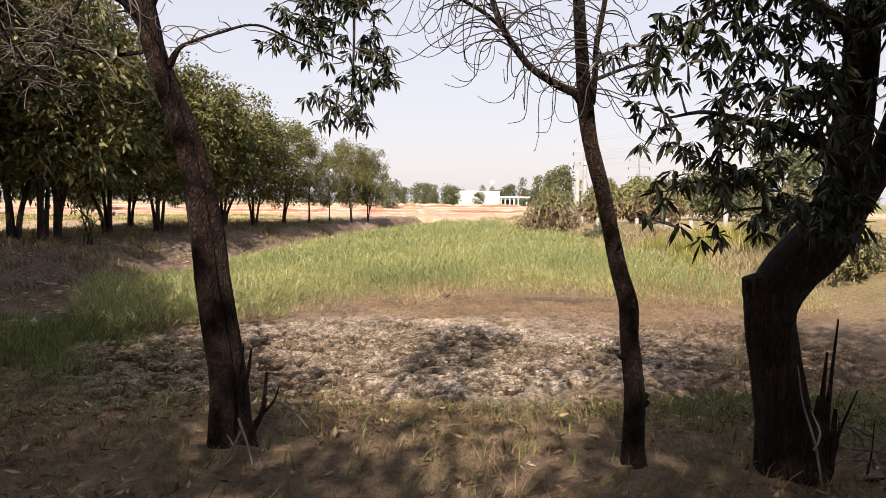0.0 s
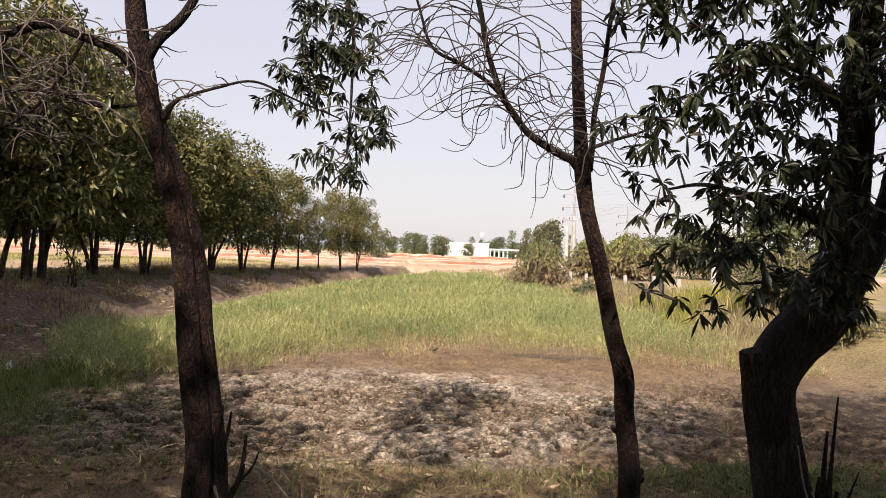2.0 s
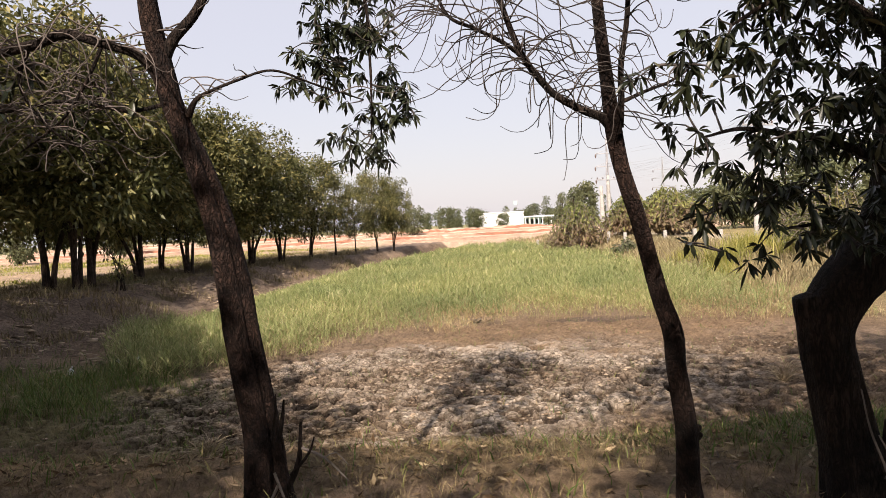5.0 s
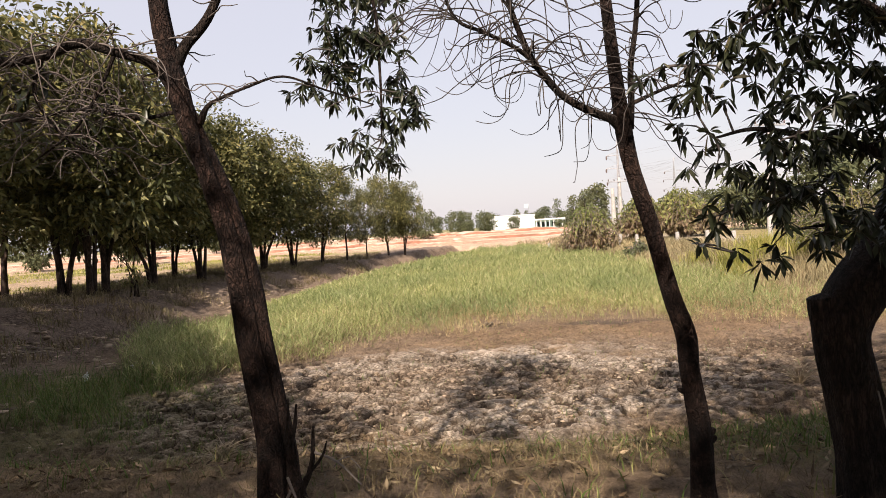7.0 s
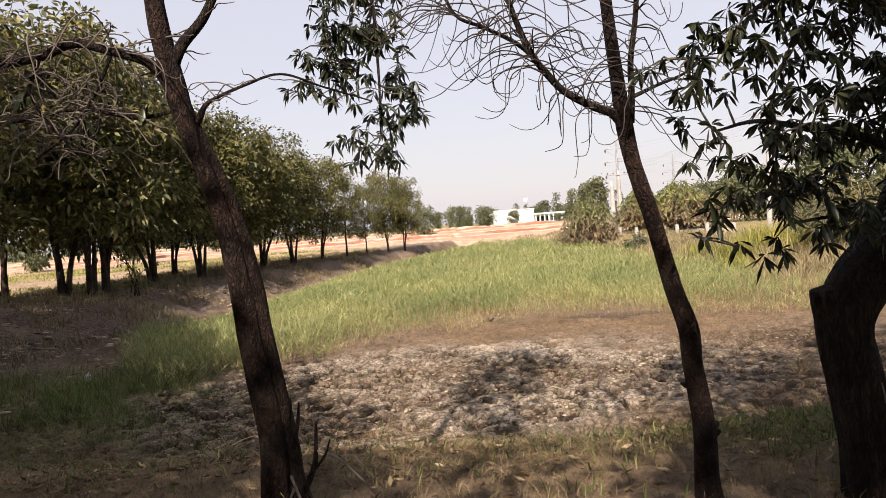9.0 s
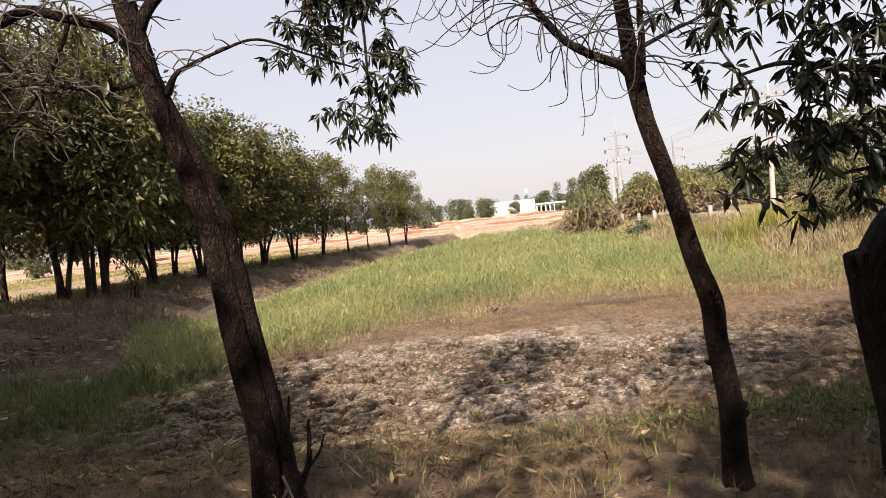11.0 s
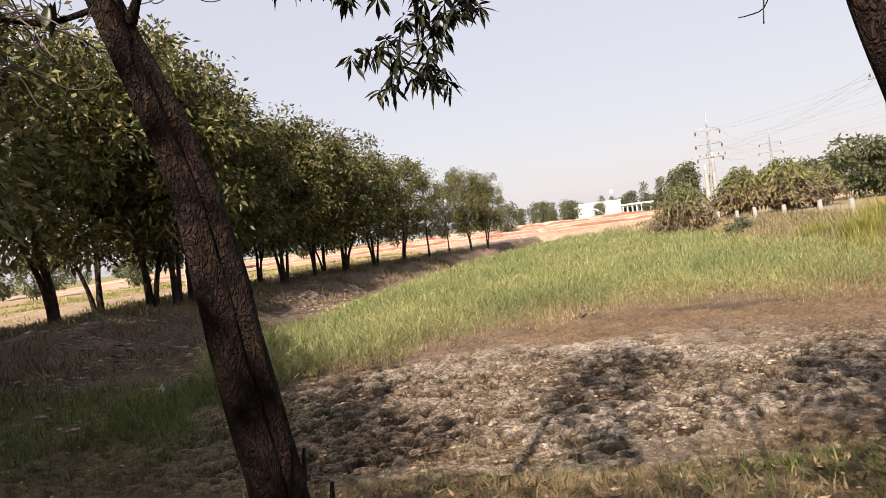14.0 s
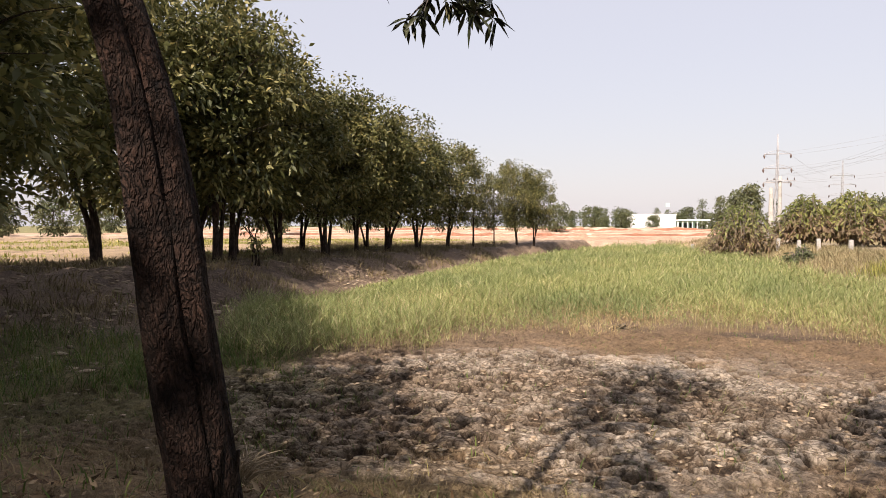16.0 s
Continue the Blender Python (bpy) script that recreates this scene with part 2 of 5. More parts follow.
def bark_material(name, dark, light, scale=1.0, stretch=0.22):
    m, nodes, links, bsdf = material(name)
    tex = nodes.new("ShaderNodeTexCoord")
    mp = nodes.new("ShaderNodeMapping")
    mp.inputs["Scale"].default_value = (1, 1, stretch)
    links.new(tex.outputs["Object"], mp.inputs["Vector"])
    v = nodes.new("ShaderNodeTexVoronoi")
    v.feature, v.inputs["Scale"].default_value = 'DISTANCE_TO_EDGE', 42 * scale
    warp = noise_node(nodes, links, 14 * scale, 4, mp.outputs[0])
    w = mixed(nodes, links, 'LINEAR_LIGHT', 0.07, mp.outputs[0], warp.outputs[1])
    links.new(w, v.inputs["Vector"])
    n1 = noise_node(nodes, links, 30 * scale, 8, mp.outputs[0], 0.7)
    n2 = noise_node(nodes, links, 3.5, 5, tex.outputs["Object"])
    crack = ramp(nodes, links, v.outputs["Distance"], [(0.0, (0.34, 0.32, 0.31)), (0.25, (1, 1, 1))])
    tone = ramp(nodes, links, n1.outputs[0], [(0.3, dark), (0.72, light)])
    patch = ramp(nodes, links, n2.outputs[0], [(0.36, (0.42, 0.42, 0.44)), (0.64, (1.3, 1.17, 1.07))])
    c = mixed(nodes, links, 'MULTIPLY', 1.0, tone.outputs[0], patch.outputs[0])
    c = mixed(nodes, links, 'MULTIPLY', 0.85, c, crack.outputs[0])
    links.new(c, bsdf.inputs["Base Color"])
    bsdf.inputs["Roughness"].default_value = 0.9
    bsdf.inputs["Specular IOR Level"].default_value = 0.2
    s = nodes.new("ShaderNodeMath")
    links.new(crack.outputs[0], s.inputs[0])
    links.new(n1.outputs[0], s.inputs[1])
    bump(nodes, links, bsdf, s.outputs[0], 1.0, 0.025)
    return m


def leaf_material(name, stops, rough=0.45, through_light=0.25, spread=0.0):
    """Leaves and blades: each one takes its own tone; light comes through."""
    m, nodes, links, bsdf = material(name)
    geo = nodes.new("ShaderNodeNewGeometry")
    r = ramp(nodes, links, geo.outputs["Random Per Island"], stops)
    n = noise_node(nodes, links, 0.35 if not spread else spread, 3, geo.outputs["Position"])
    tone = ramp(nodes, links, n.outputs[0], [(0.32, (0.72, 0.78, 0.7)), (0.68, (1.3, 1.2, 1.1))])
    c = mixed(nodes, links, 'MULTIPLY', 1.0, r.outputs[0], tone.outputs[0])
    links.new(c, bsdf.inputs["Base Color"])
    bsdf.inputs["Roughness"].default_value = rough
    bsdf.inputs["Specular IOR Level"].default_value = 0.3
    tr = nodes.new("ShaderNodeBsdfTranslucent")
    links.new(c, tr.inputs["Color"])
    mx = nodes.new("ShaderNodeMixShader")
    mx.inputs[0].default_value = through_light
    links.new(bsdf.outputs[0], mx.inputs[1])
    links.new(tr.outputs[0], mx.inputs[2])
    links.new(mx.outputs[0], nodes["Material Output"].inputs[0])
    return m


def plain_material(name, color, rough=0.8, metal=0.0, grain=20.0, spread=0.25):
    m, nodes, links, bsdf = material(name)
    tex = nodes.new("ShaderNodeTexCoord")
    n = noise_node(nodes, links, grain, 6, tex.outputs["Object"])
    big = noise_node(nodes, links, grain * 0.08, 4, tex.outputs["Object"])
    lo, hi = (1 - spread,) * 3, (1 + spread,) * 3
    r = ramp(nodes, links, n.outputs[0], [(0.3, lo), (0.7, hi)])
    r2 = ramp(nodes, links, big.outputs[0], [(0.3, lo), (0.7, hi)])
    c = mixed(nodes, links, 'MULTIPLY', 1.0, color, r.outputs[0])
    c = mixed(nodes, links, 'MULTIPLY', 1.0, c, r2.outputs[0])
    links.new(c, bsdf.inputs["Base Color"])
    bsdf.inputs["Roughness"].default_value, bsdf.inputs["Metallic"].default_value = rough, metal
    bump(nodes, links, bsdf, n.outputs[0], 0.3, 0.01)
    return m


SOIL = soil_material()
BARK = bark_material("furrowed_brown_bark", (0.007, 0.005, 0.0045), (0.080, 0.049, 0.038), 1.0, 0.5)
BARK_DARK = bark_material("dark_bark", (0.016, 0.012, 0.010), (0.062, 0.045, 0.036))
BARK_FAR = bark_material("grey_brown_bark", (0.03, 0.022, 0.017), (0.10, 0.075, 0.058), 0.5)
TWIG = plain_material("grey_twig", (0.16, 0.13, 0.11), 0.85)
STRAW_TWIG = plain_material("straw_twig", (0.32, 0.25, 0.16), 0.85)
TWIG_MID = plain_material("brown_grey_twig", (0.10, 0.08, 0.068), 0.85)
TWIG_DARK = plain_material("dark_twig", (0.05, 0.04, 0.034), 0.85)
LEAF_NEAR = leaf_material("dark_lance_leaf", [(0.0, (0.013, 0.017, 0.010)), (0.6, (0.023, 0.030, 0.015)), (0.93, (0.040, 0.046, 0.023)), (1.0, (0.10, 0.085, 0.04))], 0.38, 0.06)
LEAF_ROW = leaf_material("olive_leaf", [(0.0, (0.048, 0.055, 0.022)), (0.55, (0.115, 0.117, 0.044)), (0.9, (0.21, 0.195, 0.078)), (1.0, (0.29, 0.245, 0.105))], 0.5, 0.3, 0.5)
# leaf tones lightened to put distance haze into the colour
LEAF_FAR = leaf_material("haze_pale_leaf", [(0.0, (0.075, 0.09, 0.05)), (1.0, (0.16, 0.17, 0.09))], 0.6, 0.3)
LEAF_BUSH = leaf_material("bush_leaf", [(0.0, (0.11, 0.13, 0.045)), (0.6, (0.21, 0.23, 0.075)), (1.0, (0.32, 0.31, 0.12))], 0.55, 0.35)
LEAF_RUSSET = leaf_material("russet_bush_leaf", [(0.0, (0.13, 0.10, 0.065)), (0.6, (0.23, 0.16, 0.11)), (1.0, (0.22, 0.21, 0.09))], 0.6, 0.25)
GRASS = leaf_material("pond_grass_blade", [(0.0, (0.13, 0.16, 0.055)), (0.5, (0.24, 0.275, 0.11)), (0.85, (0.35, 0.365, 0.17)), (1.0, (0.46, 0.42, 0.26))], 0.6, 0.3, 0.25)
GRASS_DRY = leaf_material("dry_grass_blade", [(0.0, (0.20, 0.145, 0.075)), (0.6, (0.33, 0.26, 0.145)), (1.0, (0.44, 0.37, 0.23))], 0.7, 0.25)
STRAW = leaf_material("short_straw_blade", [(0.0, (0.11, 0.078, 0.042)), (0.6, (0.20, 0.15, 0.08)), (1.0, (0.32, 0.26, 0.15))], 0.8, 0.15, 0.8)
ROUGH = leaf_material("tawny_bank_blade", [(0.0, (0.17, 0.135, 0.08)), (0.6, (0.27, 0.225, 0.135)), (1.0, (0.36, 0.32, 0.20))], 0.8, 0.2, 0.6)
GRASS_LOW = leaf_material("low_green_blade", [(0.0, (0.06, 0.10, 0.02)), (0.7, (0.11, 0.16, 0.035)), (1.0, (0.28, 0.24, 0.10))], 0.6, 0.25)
LITTER = leaf_material("dry_fallen_leaf", [(0.0, (0.06, 0.04, 0.028)), (0.6, (0.15, 0.095, 0.055)), (1.0, (0.34, 0.26, 0.17))], 0.75, 0.05)
CLOD = leaf_material("soil_clod", [(0.0, (0.09, 0.067, 0.05)), (0.5, (0.22, 0.17, 0.125)), (1.0, (0.36, 0.29, 0.225))], 0.95, 0.0, 1.5)
BANK_GRASS = leaf_material("dull_bank_blade", [(0.0, (0.11, 0.085, 0.05)), (0.6, (0.18, 0.145, 0.08)), (1.0, (0.26, 0.21, 0.12))], 0.8, 0.1)
REED = leaf_material("yellow_green_reed", [(0.0, (0.16, 0.18, 0.04)), (0.6, (0.28, 0.27, 0.07)), (1.0, (0.42, 0.36, 0.14))], 0.6, 0.3)
CONCRETE = plain_material("weathered_concrete", (0.36, 0.34, 0.31), 0.9)
WHITEWASH = plain_material("white_plaster", (0.66, 0.66, 0.65), 0.85, 0, 3.0, 0.06)
TEAL = plain_material("pale_green_paint", (0.36, 0.50, 0.47), 0.7, 0, 3.0, 0.1)
STEEL = plain_material("galvanised_steel", (0.40, 0.40, 0.41), 0.55, 0.6)
CERAMIC = plain_material("brown_insulator", (0.10, 0.07, 0.06), 0.3)
DARK = plain_material("dark_glass", (0.04, 0.05, 0.055), 0.15)
BAG = plain_material("white_plastic_film", (0.75, 0.75, 0.76), 0.35)


# ---------------------------------------------------------------- building helpers
def mesh_from(name, verts, faces, mat, smooth_shade=False):
    me = bpy.data.meshes.new(name)
    verts = np.asarray(verts, np.float32)
    faces = np.asarray(faces, np.int32)
    n, k = faces.shape
    me.vertices.add(len(verts))
    me.vertices.foreach_set("co", verts.ravel())
    me.loops.add(n * k)
    me.loops.foreach_set("vertex_index", faces.ravel())
    me.polygons.add(n)
    me.polygons.foreach_set("loop_start", np.arange(0, n * k, k, dtype=np.int32))
    if smooth_shade:
        me.polygons.foreach_set("use_smooth", np.ones(n, bool))
    me.update(calc_edges=True)
    me.materials.append(mat)
    return me


def part(name, data, material=None, parent=None, label=""):
    """One mesh object, from a bmesh or a ready mesh, under its thing."""
    if isinstance(data, bmesh.types.BMesh):
        me = bpy.data.meshes.new(name)
        data.to_mesh(me)
        data.free()
        me.materials.append(material)
        data = me
    ob = new(name, data)
    if parent is not None:
        ob.parent = parent
    if label:
        ob["label"] = label
    return ob


def thing(name, at, label, category, group="", kind=""):
    ob = new(name)
    ob.empty_display_size = 0.2
    ob.location = at
    return tagged(ob, label, category, group, kind)


def join(chunks):
    """Joins (verts, faces) chunks."""
    vs, fs, off = [], [], 0
    for v, f in chunks:
        vs.append(v)
        fs.append(np.asarray(f) + off)
        off += len(v)
    return np.concatenate(vs), np.concatenate(fs)


def resample(pts, radii, step):
    """A smooth line through points, as points and radii about a step apart."""
    p = np.asarray(pts, float)
    r = np.asarray(radii, float)
    if len(p) == 2:
        p = np.array([p[0], (p[0] + p[1]) / 2, p[1]])
        r = np.array([r[0], (r[0] + r[1]) / 2, r[1]])
    ext = np.vstack([2 * p[0] - p[1], p, 2 * p[-1] - p[-2]])
    out, rad = [], []
    for i in range(1, len(ext) - 2):
        a, b, c, d = ext[i - 1:i + 3]
        n = max(2, int(np.linalg.norm(c - b) / step))
        for t in np.arange(n) / n:
            out.append(0.5 * (2 * b + (c - a) * t + (2 * a - 5 * b + 4 * c - d) * t * t + (3 * b - a - 3 * c + d) * t ** 3))
            rad.append(r[i - 1] + (r[i] - r[i - 1]) * t)
    out.append(p[-1])
    rad.append(r[-1])
    return np.array(out), np.array(rad)


def tube(pts, radii, seg=8, step=0.1, ridge=0.0, groove=0.0, seed=0.0, cap=True):
    """A limb: verts and quads, with bark ridges and a lengthwise groove."""
    p, r = resample(pts, radii, step)
    tan = np.gradient(p, axis=0)
    tan /= np.linalg.norm(tan, axis=1)[:, None] + 1e-9
    ref = np.array([0.0, 1.0, 0.0]) if abs(tan[0][1]) < 0.9 else np.array([1.0, 0, 0])
    us, vs = [], []
    u = np.cross(tan[0], ref)
    for t in tan:
        u = u - t * (u @ t)
        u /= np.linalg.norm(u) + 1e-9
        us.append(u.copy())
        vs.append(np.cross(t, u))
    us, vs = np.array(us), np.array(vs)
    a = np.linspace(0, 2 * np.pi, seg, endpoint=False)
    s = np.concatenate([[0], np.cumsum(np.linalg.norm(np.diff(p, axis=0), axis=1))])
    A, S = np.meshgrid(a, s)
    k = np.ones_like(A)
    if ridge:
        k += ridge * (fbm(np.cos(A) * 4.5 + seed, np.sin(A) * 4.5, S * 3.0, 4) - 0.5) * 2
        k += ridge * 1.2 * (fbm(np.cos(A) * 1.4 + seed, np.sin(A) * 1.4, S * 2.2 + 4, 2) - 0.5) * 2
    if groove:
        mid = groove_angle(S, seed)
        dist = np.abs((A - mid + np.pi) % (2 * np.pi) - np.pi)
        k -= groove * np.exp(-(dist / 0.30) ** 2)
    ring = r[:, None] * k
    v = p[:, None, :] + ring[..., None] * (np.cos(A)[..., None] * us[:, None, :] + np.sin(A)[..., None] * vs[:, None, :])
    n = len(p)
    v = v.reshape(-1, 3)
    i, j = np.meshgrid(np.arange(n - 1), np.arange(seg), indexing="ij")
    q = np.stack([i * seg + j, i * seg + (j + 1) % seg, (i + 1) * seg + (j + 1) % seg, (i + 1) * seg + j], -1).reshape(-1, 4)
    if cap:
        top = (n - 1) * seg
        v = np.vstack([v, p[-1][None] + tan[-1] * r[-1] * 0.3])
        c = len(v) - 1
        caps = np.array([[top + j, top + (j + 1) % seg, c, c] for j in range(seg)])
        caps = np.array([[x[0], x[1], x[2], x[2]] for x in caps])
        v = np.vstack([v, v[-1:]])
        caps[:, 3] = c + 1
        q = np.vstack([q, caps])
    return v, q


def groove_angle(s, seed):
    return 0.9 + 0.5 * np.sin(s * 1.1 + seed)


def leaf_blades(pos, way, length, width, fold=0.18, sag=0.25, rand=None, round_leaf=False):
    """Folded lance leaves: five points and four triangles each, or eight points and eight triangles where they are seen close by."""
    rand = rand or rng
    n = len(pos)
    way = way / (np.linalg.norm(way, axis=1)[:, None] + 1e-9)
    side = np.cross(way, rand.normal(size=(n, 3)) * 0.7 + np.array([0, 0, 1.0]))
    side /= np.linalg.norm(side, axis=1)[:, None] + 1e-9
    nor = np.cross(side, way)
    L, W = np.broadcast_to(length, (n,))[:, None], np.broadcast_to(width, (n,))[:, None]
    down = np.array([0, 0, -1.0])

    def at(f, s, drop):
        return pos + way * L * f + side * W * 0.5 * s + down * L * sag * drop - (nor * W * fold if s == 0 else 0)

    tip = pos + way * L * 0.97 + down * L * sag
    if round_leaf:
        v = np.stack([pos, at(0.30, 0.62, 0.1), at(0.30, 0, 0.1), at(0.30, -0.62, 0.1), at(0.62, 1.0, 0.42), at(0.62, 0, 0.42), at(0.62, -1.0, 0.42), tip], 1)
        tris = ((0, 2, 1), (0, 3, 2), (1, 2, 5), (1, 5, 4), (2, 3, 6), (2, 6, 5), (4, 5, 7), (5, 6, 7))
    else:
        v = np.stack([pos, at(0.42, 1, 0.22), at(0.45, 0, 0.25), at(0.42, -1, 0.22), tip], 1)
        tris = ((0, 2, 1), (0, 3, 2), (1, 2, 4), (2, 3, 4))
    k = v.shape[1]
    b = np.arange(n)[:, None] * k
    return v.reshape(-1, 3), np.concatenate([b + np.array([t]) for t in tris])


def grass_blades(x, y, z, height, width, lean, rand, tris=3):
    """Bent tapering blades: five points, three triangles each."""
    n = len(x)
    az = rand.uniform(0, 2 * np.pi, n)
    d = np.stack([np.cos(az), np.sin(az), 0 * az], 1)
    s = np.stack([-np.sin(az + rand.normal(0, 0.8, n)), np.cos(az), 0 * az], 1)
    root = np.stack([x, y, z], 1)
    h = height[:, None]
    l = (lean * rand.uniform(0.3, 1.4, n) * height)[:, None]
    wd = width[:, None] * 0.5
    up = np.array([0, 0, 1.0])
    m = root + up * h * 0.55 + d * l * 0.35
    t = root + up * h * rand.uniform(0.85, 1.0, n)[:, None] + d * l
    v = np.stack([root - s * wd, root + s * wd, m - s * wd * 0.8, m + s * wd * 0.8, t], 1).reshape(-1, 3)
    b = np.arange(n)[:, None] * 5
    f = np.concatenate([b + np.array([[0, 1, 3]]), b + np.array([[0, 3, 2]]), b + np.array([[2, 3, 4]])])
    return v, f


def box(bm, x0, x1, y0, y1, z0, z1):
    vs = [bm.verts.new(c) for c in ((x0, y0, z0), (x1, y0, z0), (x1, y1, z0), (x0, y1, z0), (x0, y0, z1), (x1, y0, z1), (x1, y1, z1), (x0, y1, z1))]
    for f in ((3, 2, 1, 0), (4, 5, 6, 7), (0, 1, 5, 4), (1, 2, 6, 5), (2, 3, 7, 6), (3, 0, 4, 7)):
        bm.faces.new([vs[i] for i in f])


# ---------------------------------------------------------------- ground
def build_ground():
    ny, nx = gx.shape
    v = np.stack([gx, gy, gz], -1).reshape(-1, 3)
    i, j = np.meshgrid(np.arange(ny - 1), np.arange(nx - 1), indexing="ij")
    q = np.stack([i * nx + j, i * nx + j + 1, (i + 1) * nx + j + 1, (i + 1) * nx + j], -1).reshape(-1, 4)
    me = mesh_from("ground", v, q, SOIL, True)
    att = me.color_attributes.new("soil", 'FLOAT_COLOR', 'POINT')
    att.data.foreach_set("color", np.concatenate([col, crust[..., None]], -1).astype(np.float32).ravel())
    tagged(new("ground", me), "trodden brown earth with salt crust and banks", "ground", kind="structure")


build_ground()


# ---------------------------------------------------------------- near trees
def whorls(centres, rand, length, width, count=8, outward=None, droop=0.35, loose=0.05):
    """Rosettes of lance leaves round twig ends."""
    n = len(centres)
    stem = rand.normal(size=(n, 3)) * 0.5 + np.array([0, 0, -0.45])
    if outward is not None:
        stem += outward / (np.linalg.norm(outward, axis=1)[:, None] + 1e-9) * 0.8
    stem /= np.linalg.norm(stem, axis=1)[:, None] + 1e-9
    a = np.cross(stem, rand.normal(size=(n, 3)))
    a /= np.linalg.norm(a, axis=1)[:, None] + 1e-9
    b = np.cross(stem, a)
    turn = (np.arange(count)[None] * 2.4 + rand.uniform(0, 6.28, (n, 1)) + rand.normal(0, 0.25, (n, count)))[..., None]
    lift = rand.uniform(0.05, 0.95, (n, count, 1))
    way = (np.cos(turn) * a[:, None] + np.sin(turn) * b[:, None]) * np.cos(lift) + stem[:, None] * np.sin(lift)
    way = way.reshape(-1, 3) + rand.normal(size=(n * count, 3)) * 0.12
    back = rand.uniform(0, 0.35, (n, count, 1)) * length * stem[:, None]
    root = (centres[:, None] - back).reshape(-1, 3) + rand.normal(size=(n * count, 3)) * length * loose
    return leaf_blades(root, way, length * rand.uniform(0.6, 1.2, n * count), width * rand.uniform(0.75, 1.2, n * count), 0.2, droop, rand, True)


def in_ellipsoids(blobs, rand, density):
    out = []
    for cx, cy, cz, rx, ry, rz in blobs:
        n = max(3, int(density * rx * ry * rz * 4.19))
        d = rand.normal(size=(n, 3))
        d /= np.linalg.norm(d, axis=1)[:, None]
        d *= rand.uniform(0.15, 1.0, (n, 1)) ** 0.45
        out.append(d * np.array([rx, ry, rz]) + np.array([cx, cy, cz]))
    return np.concatenate(out)


def twig_to(start, end, rand, r0, r1=0.0018, bow=0.25, seg=4):
    start, end = np.asarray(start, float), np.asarray(end, float)
    mid = (start + end) / 2 + rand.normal(size=3) * bow * np.linalg.norm(end - start) * 0.35 + np.array([0, 0, bow * np.linalg.norm(end - start) * 0.3])
    return tube([start, mid, end], [r0, (r0 + r1) / 2, r1], seg, 0.12, cap=False)


def curly_twigs(starts, rand, length, r0, droop=0.5, curl=2.2):
    """Bare hanging twigs that hook at their ends."""
    out = []
    for s in starts:
        p = [np.array(s, float)]
        az = rand.uniform(0, 2 * np.pi)
        el0, low_el = rand.uniform(-0.2, 0.9), -droop * rand.uniform(0.6, 1.4)
        hook = rand.uniform(-0.4, 1.6)
        L = length * rand.uniform(0.4, 1.15)
        n = 10
        turn = rand.normal(0, curl / n * 0.5)
        for k in range(n):
            f = k / (n - 1)
            el = el0 + (low_el - el0) * float(smooth(0, 0.6, f)) + (hook - low_el) * float(smooth(0.6, 1.05, f)) + rand.normal(0, 0.10)
            az += turn + rand.normal(0, 0.10)
            p.append(p[-1] + L / n * np.array([np.cos(el) * np.cos(az), np.cos(el) * np.sin(az) * 0.8, np.sin(el)]))
        out.append(tube(p, np.linspace(r0, 0.0016, n + 1), 4, 0.06, cap=False))
    return out


def along(line, n, rand, lo=0.15, hi=1.0):
    """Points spread along a polyline."""
    p, _ = resample(line, np.ones(len(line)), 0.05)
    return p[(rand.uniform(lo, hi, n) * (len(p) - 1)).astype(int)]


def tree_local(base, pts):
    return [tuple(np.subtract(p, base)) for p in pts]


def crown_of(root, base, blobs, hubs, density, rand, leaf, material_leaf, twig_mat, length, width, count=8):
    c = in_ellipsoids(blobs, rand, density) - np.array(base)
    hubs = np.asarray(hubs) - np.array(base)
    hubs = np.concatenate([hubs] + [hubs[1:] * f + hubs[:-1] * (1 - f) for f in (0.25, 0.5, 0.75)])
    hubs = np.concatenate([hubs, c[::5]])
    gap = ((c[:, None] - hubs[None]) ** 2).sum(-1)
    near = hubs[np.argmin(np.where(gap < 1e-4, 9.0, gap), 1)]
    twigs = [twig_to(a, b, rand, 0.006) for a, b in zip(near[::2], c[::2])]
    tagged(part("twig", mesh_from("twig", *join(twigs), twig_mat), None, root), kind="stuff")
    v, f = whorls(c, rand, length, width, count, c - near + np.array([0, 0, -0.12]))
    part("crown", mesh_from("crown", v, f, material_leaf), None, root, leaf)
    return c


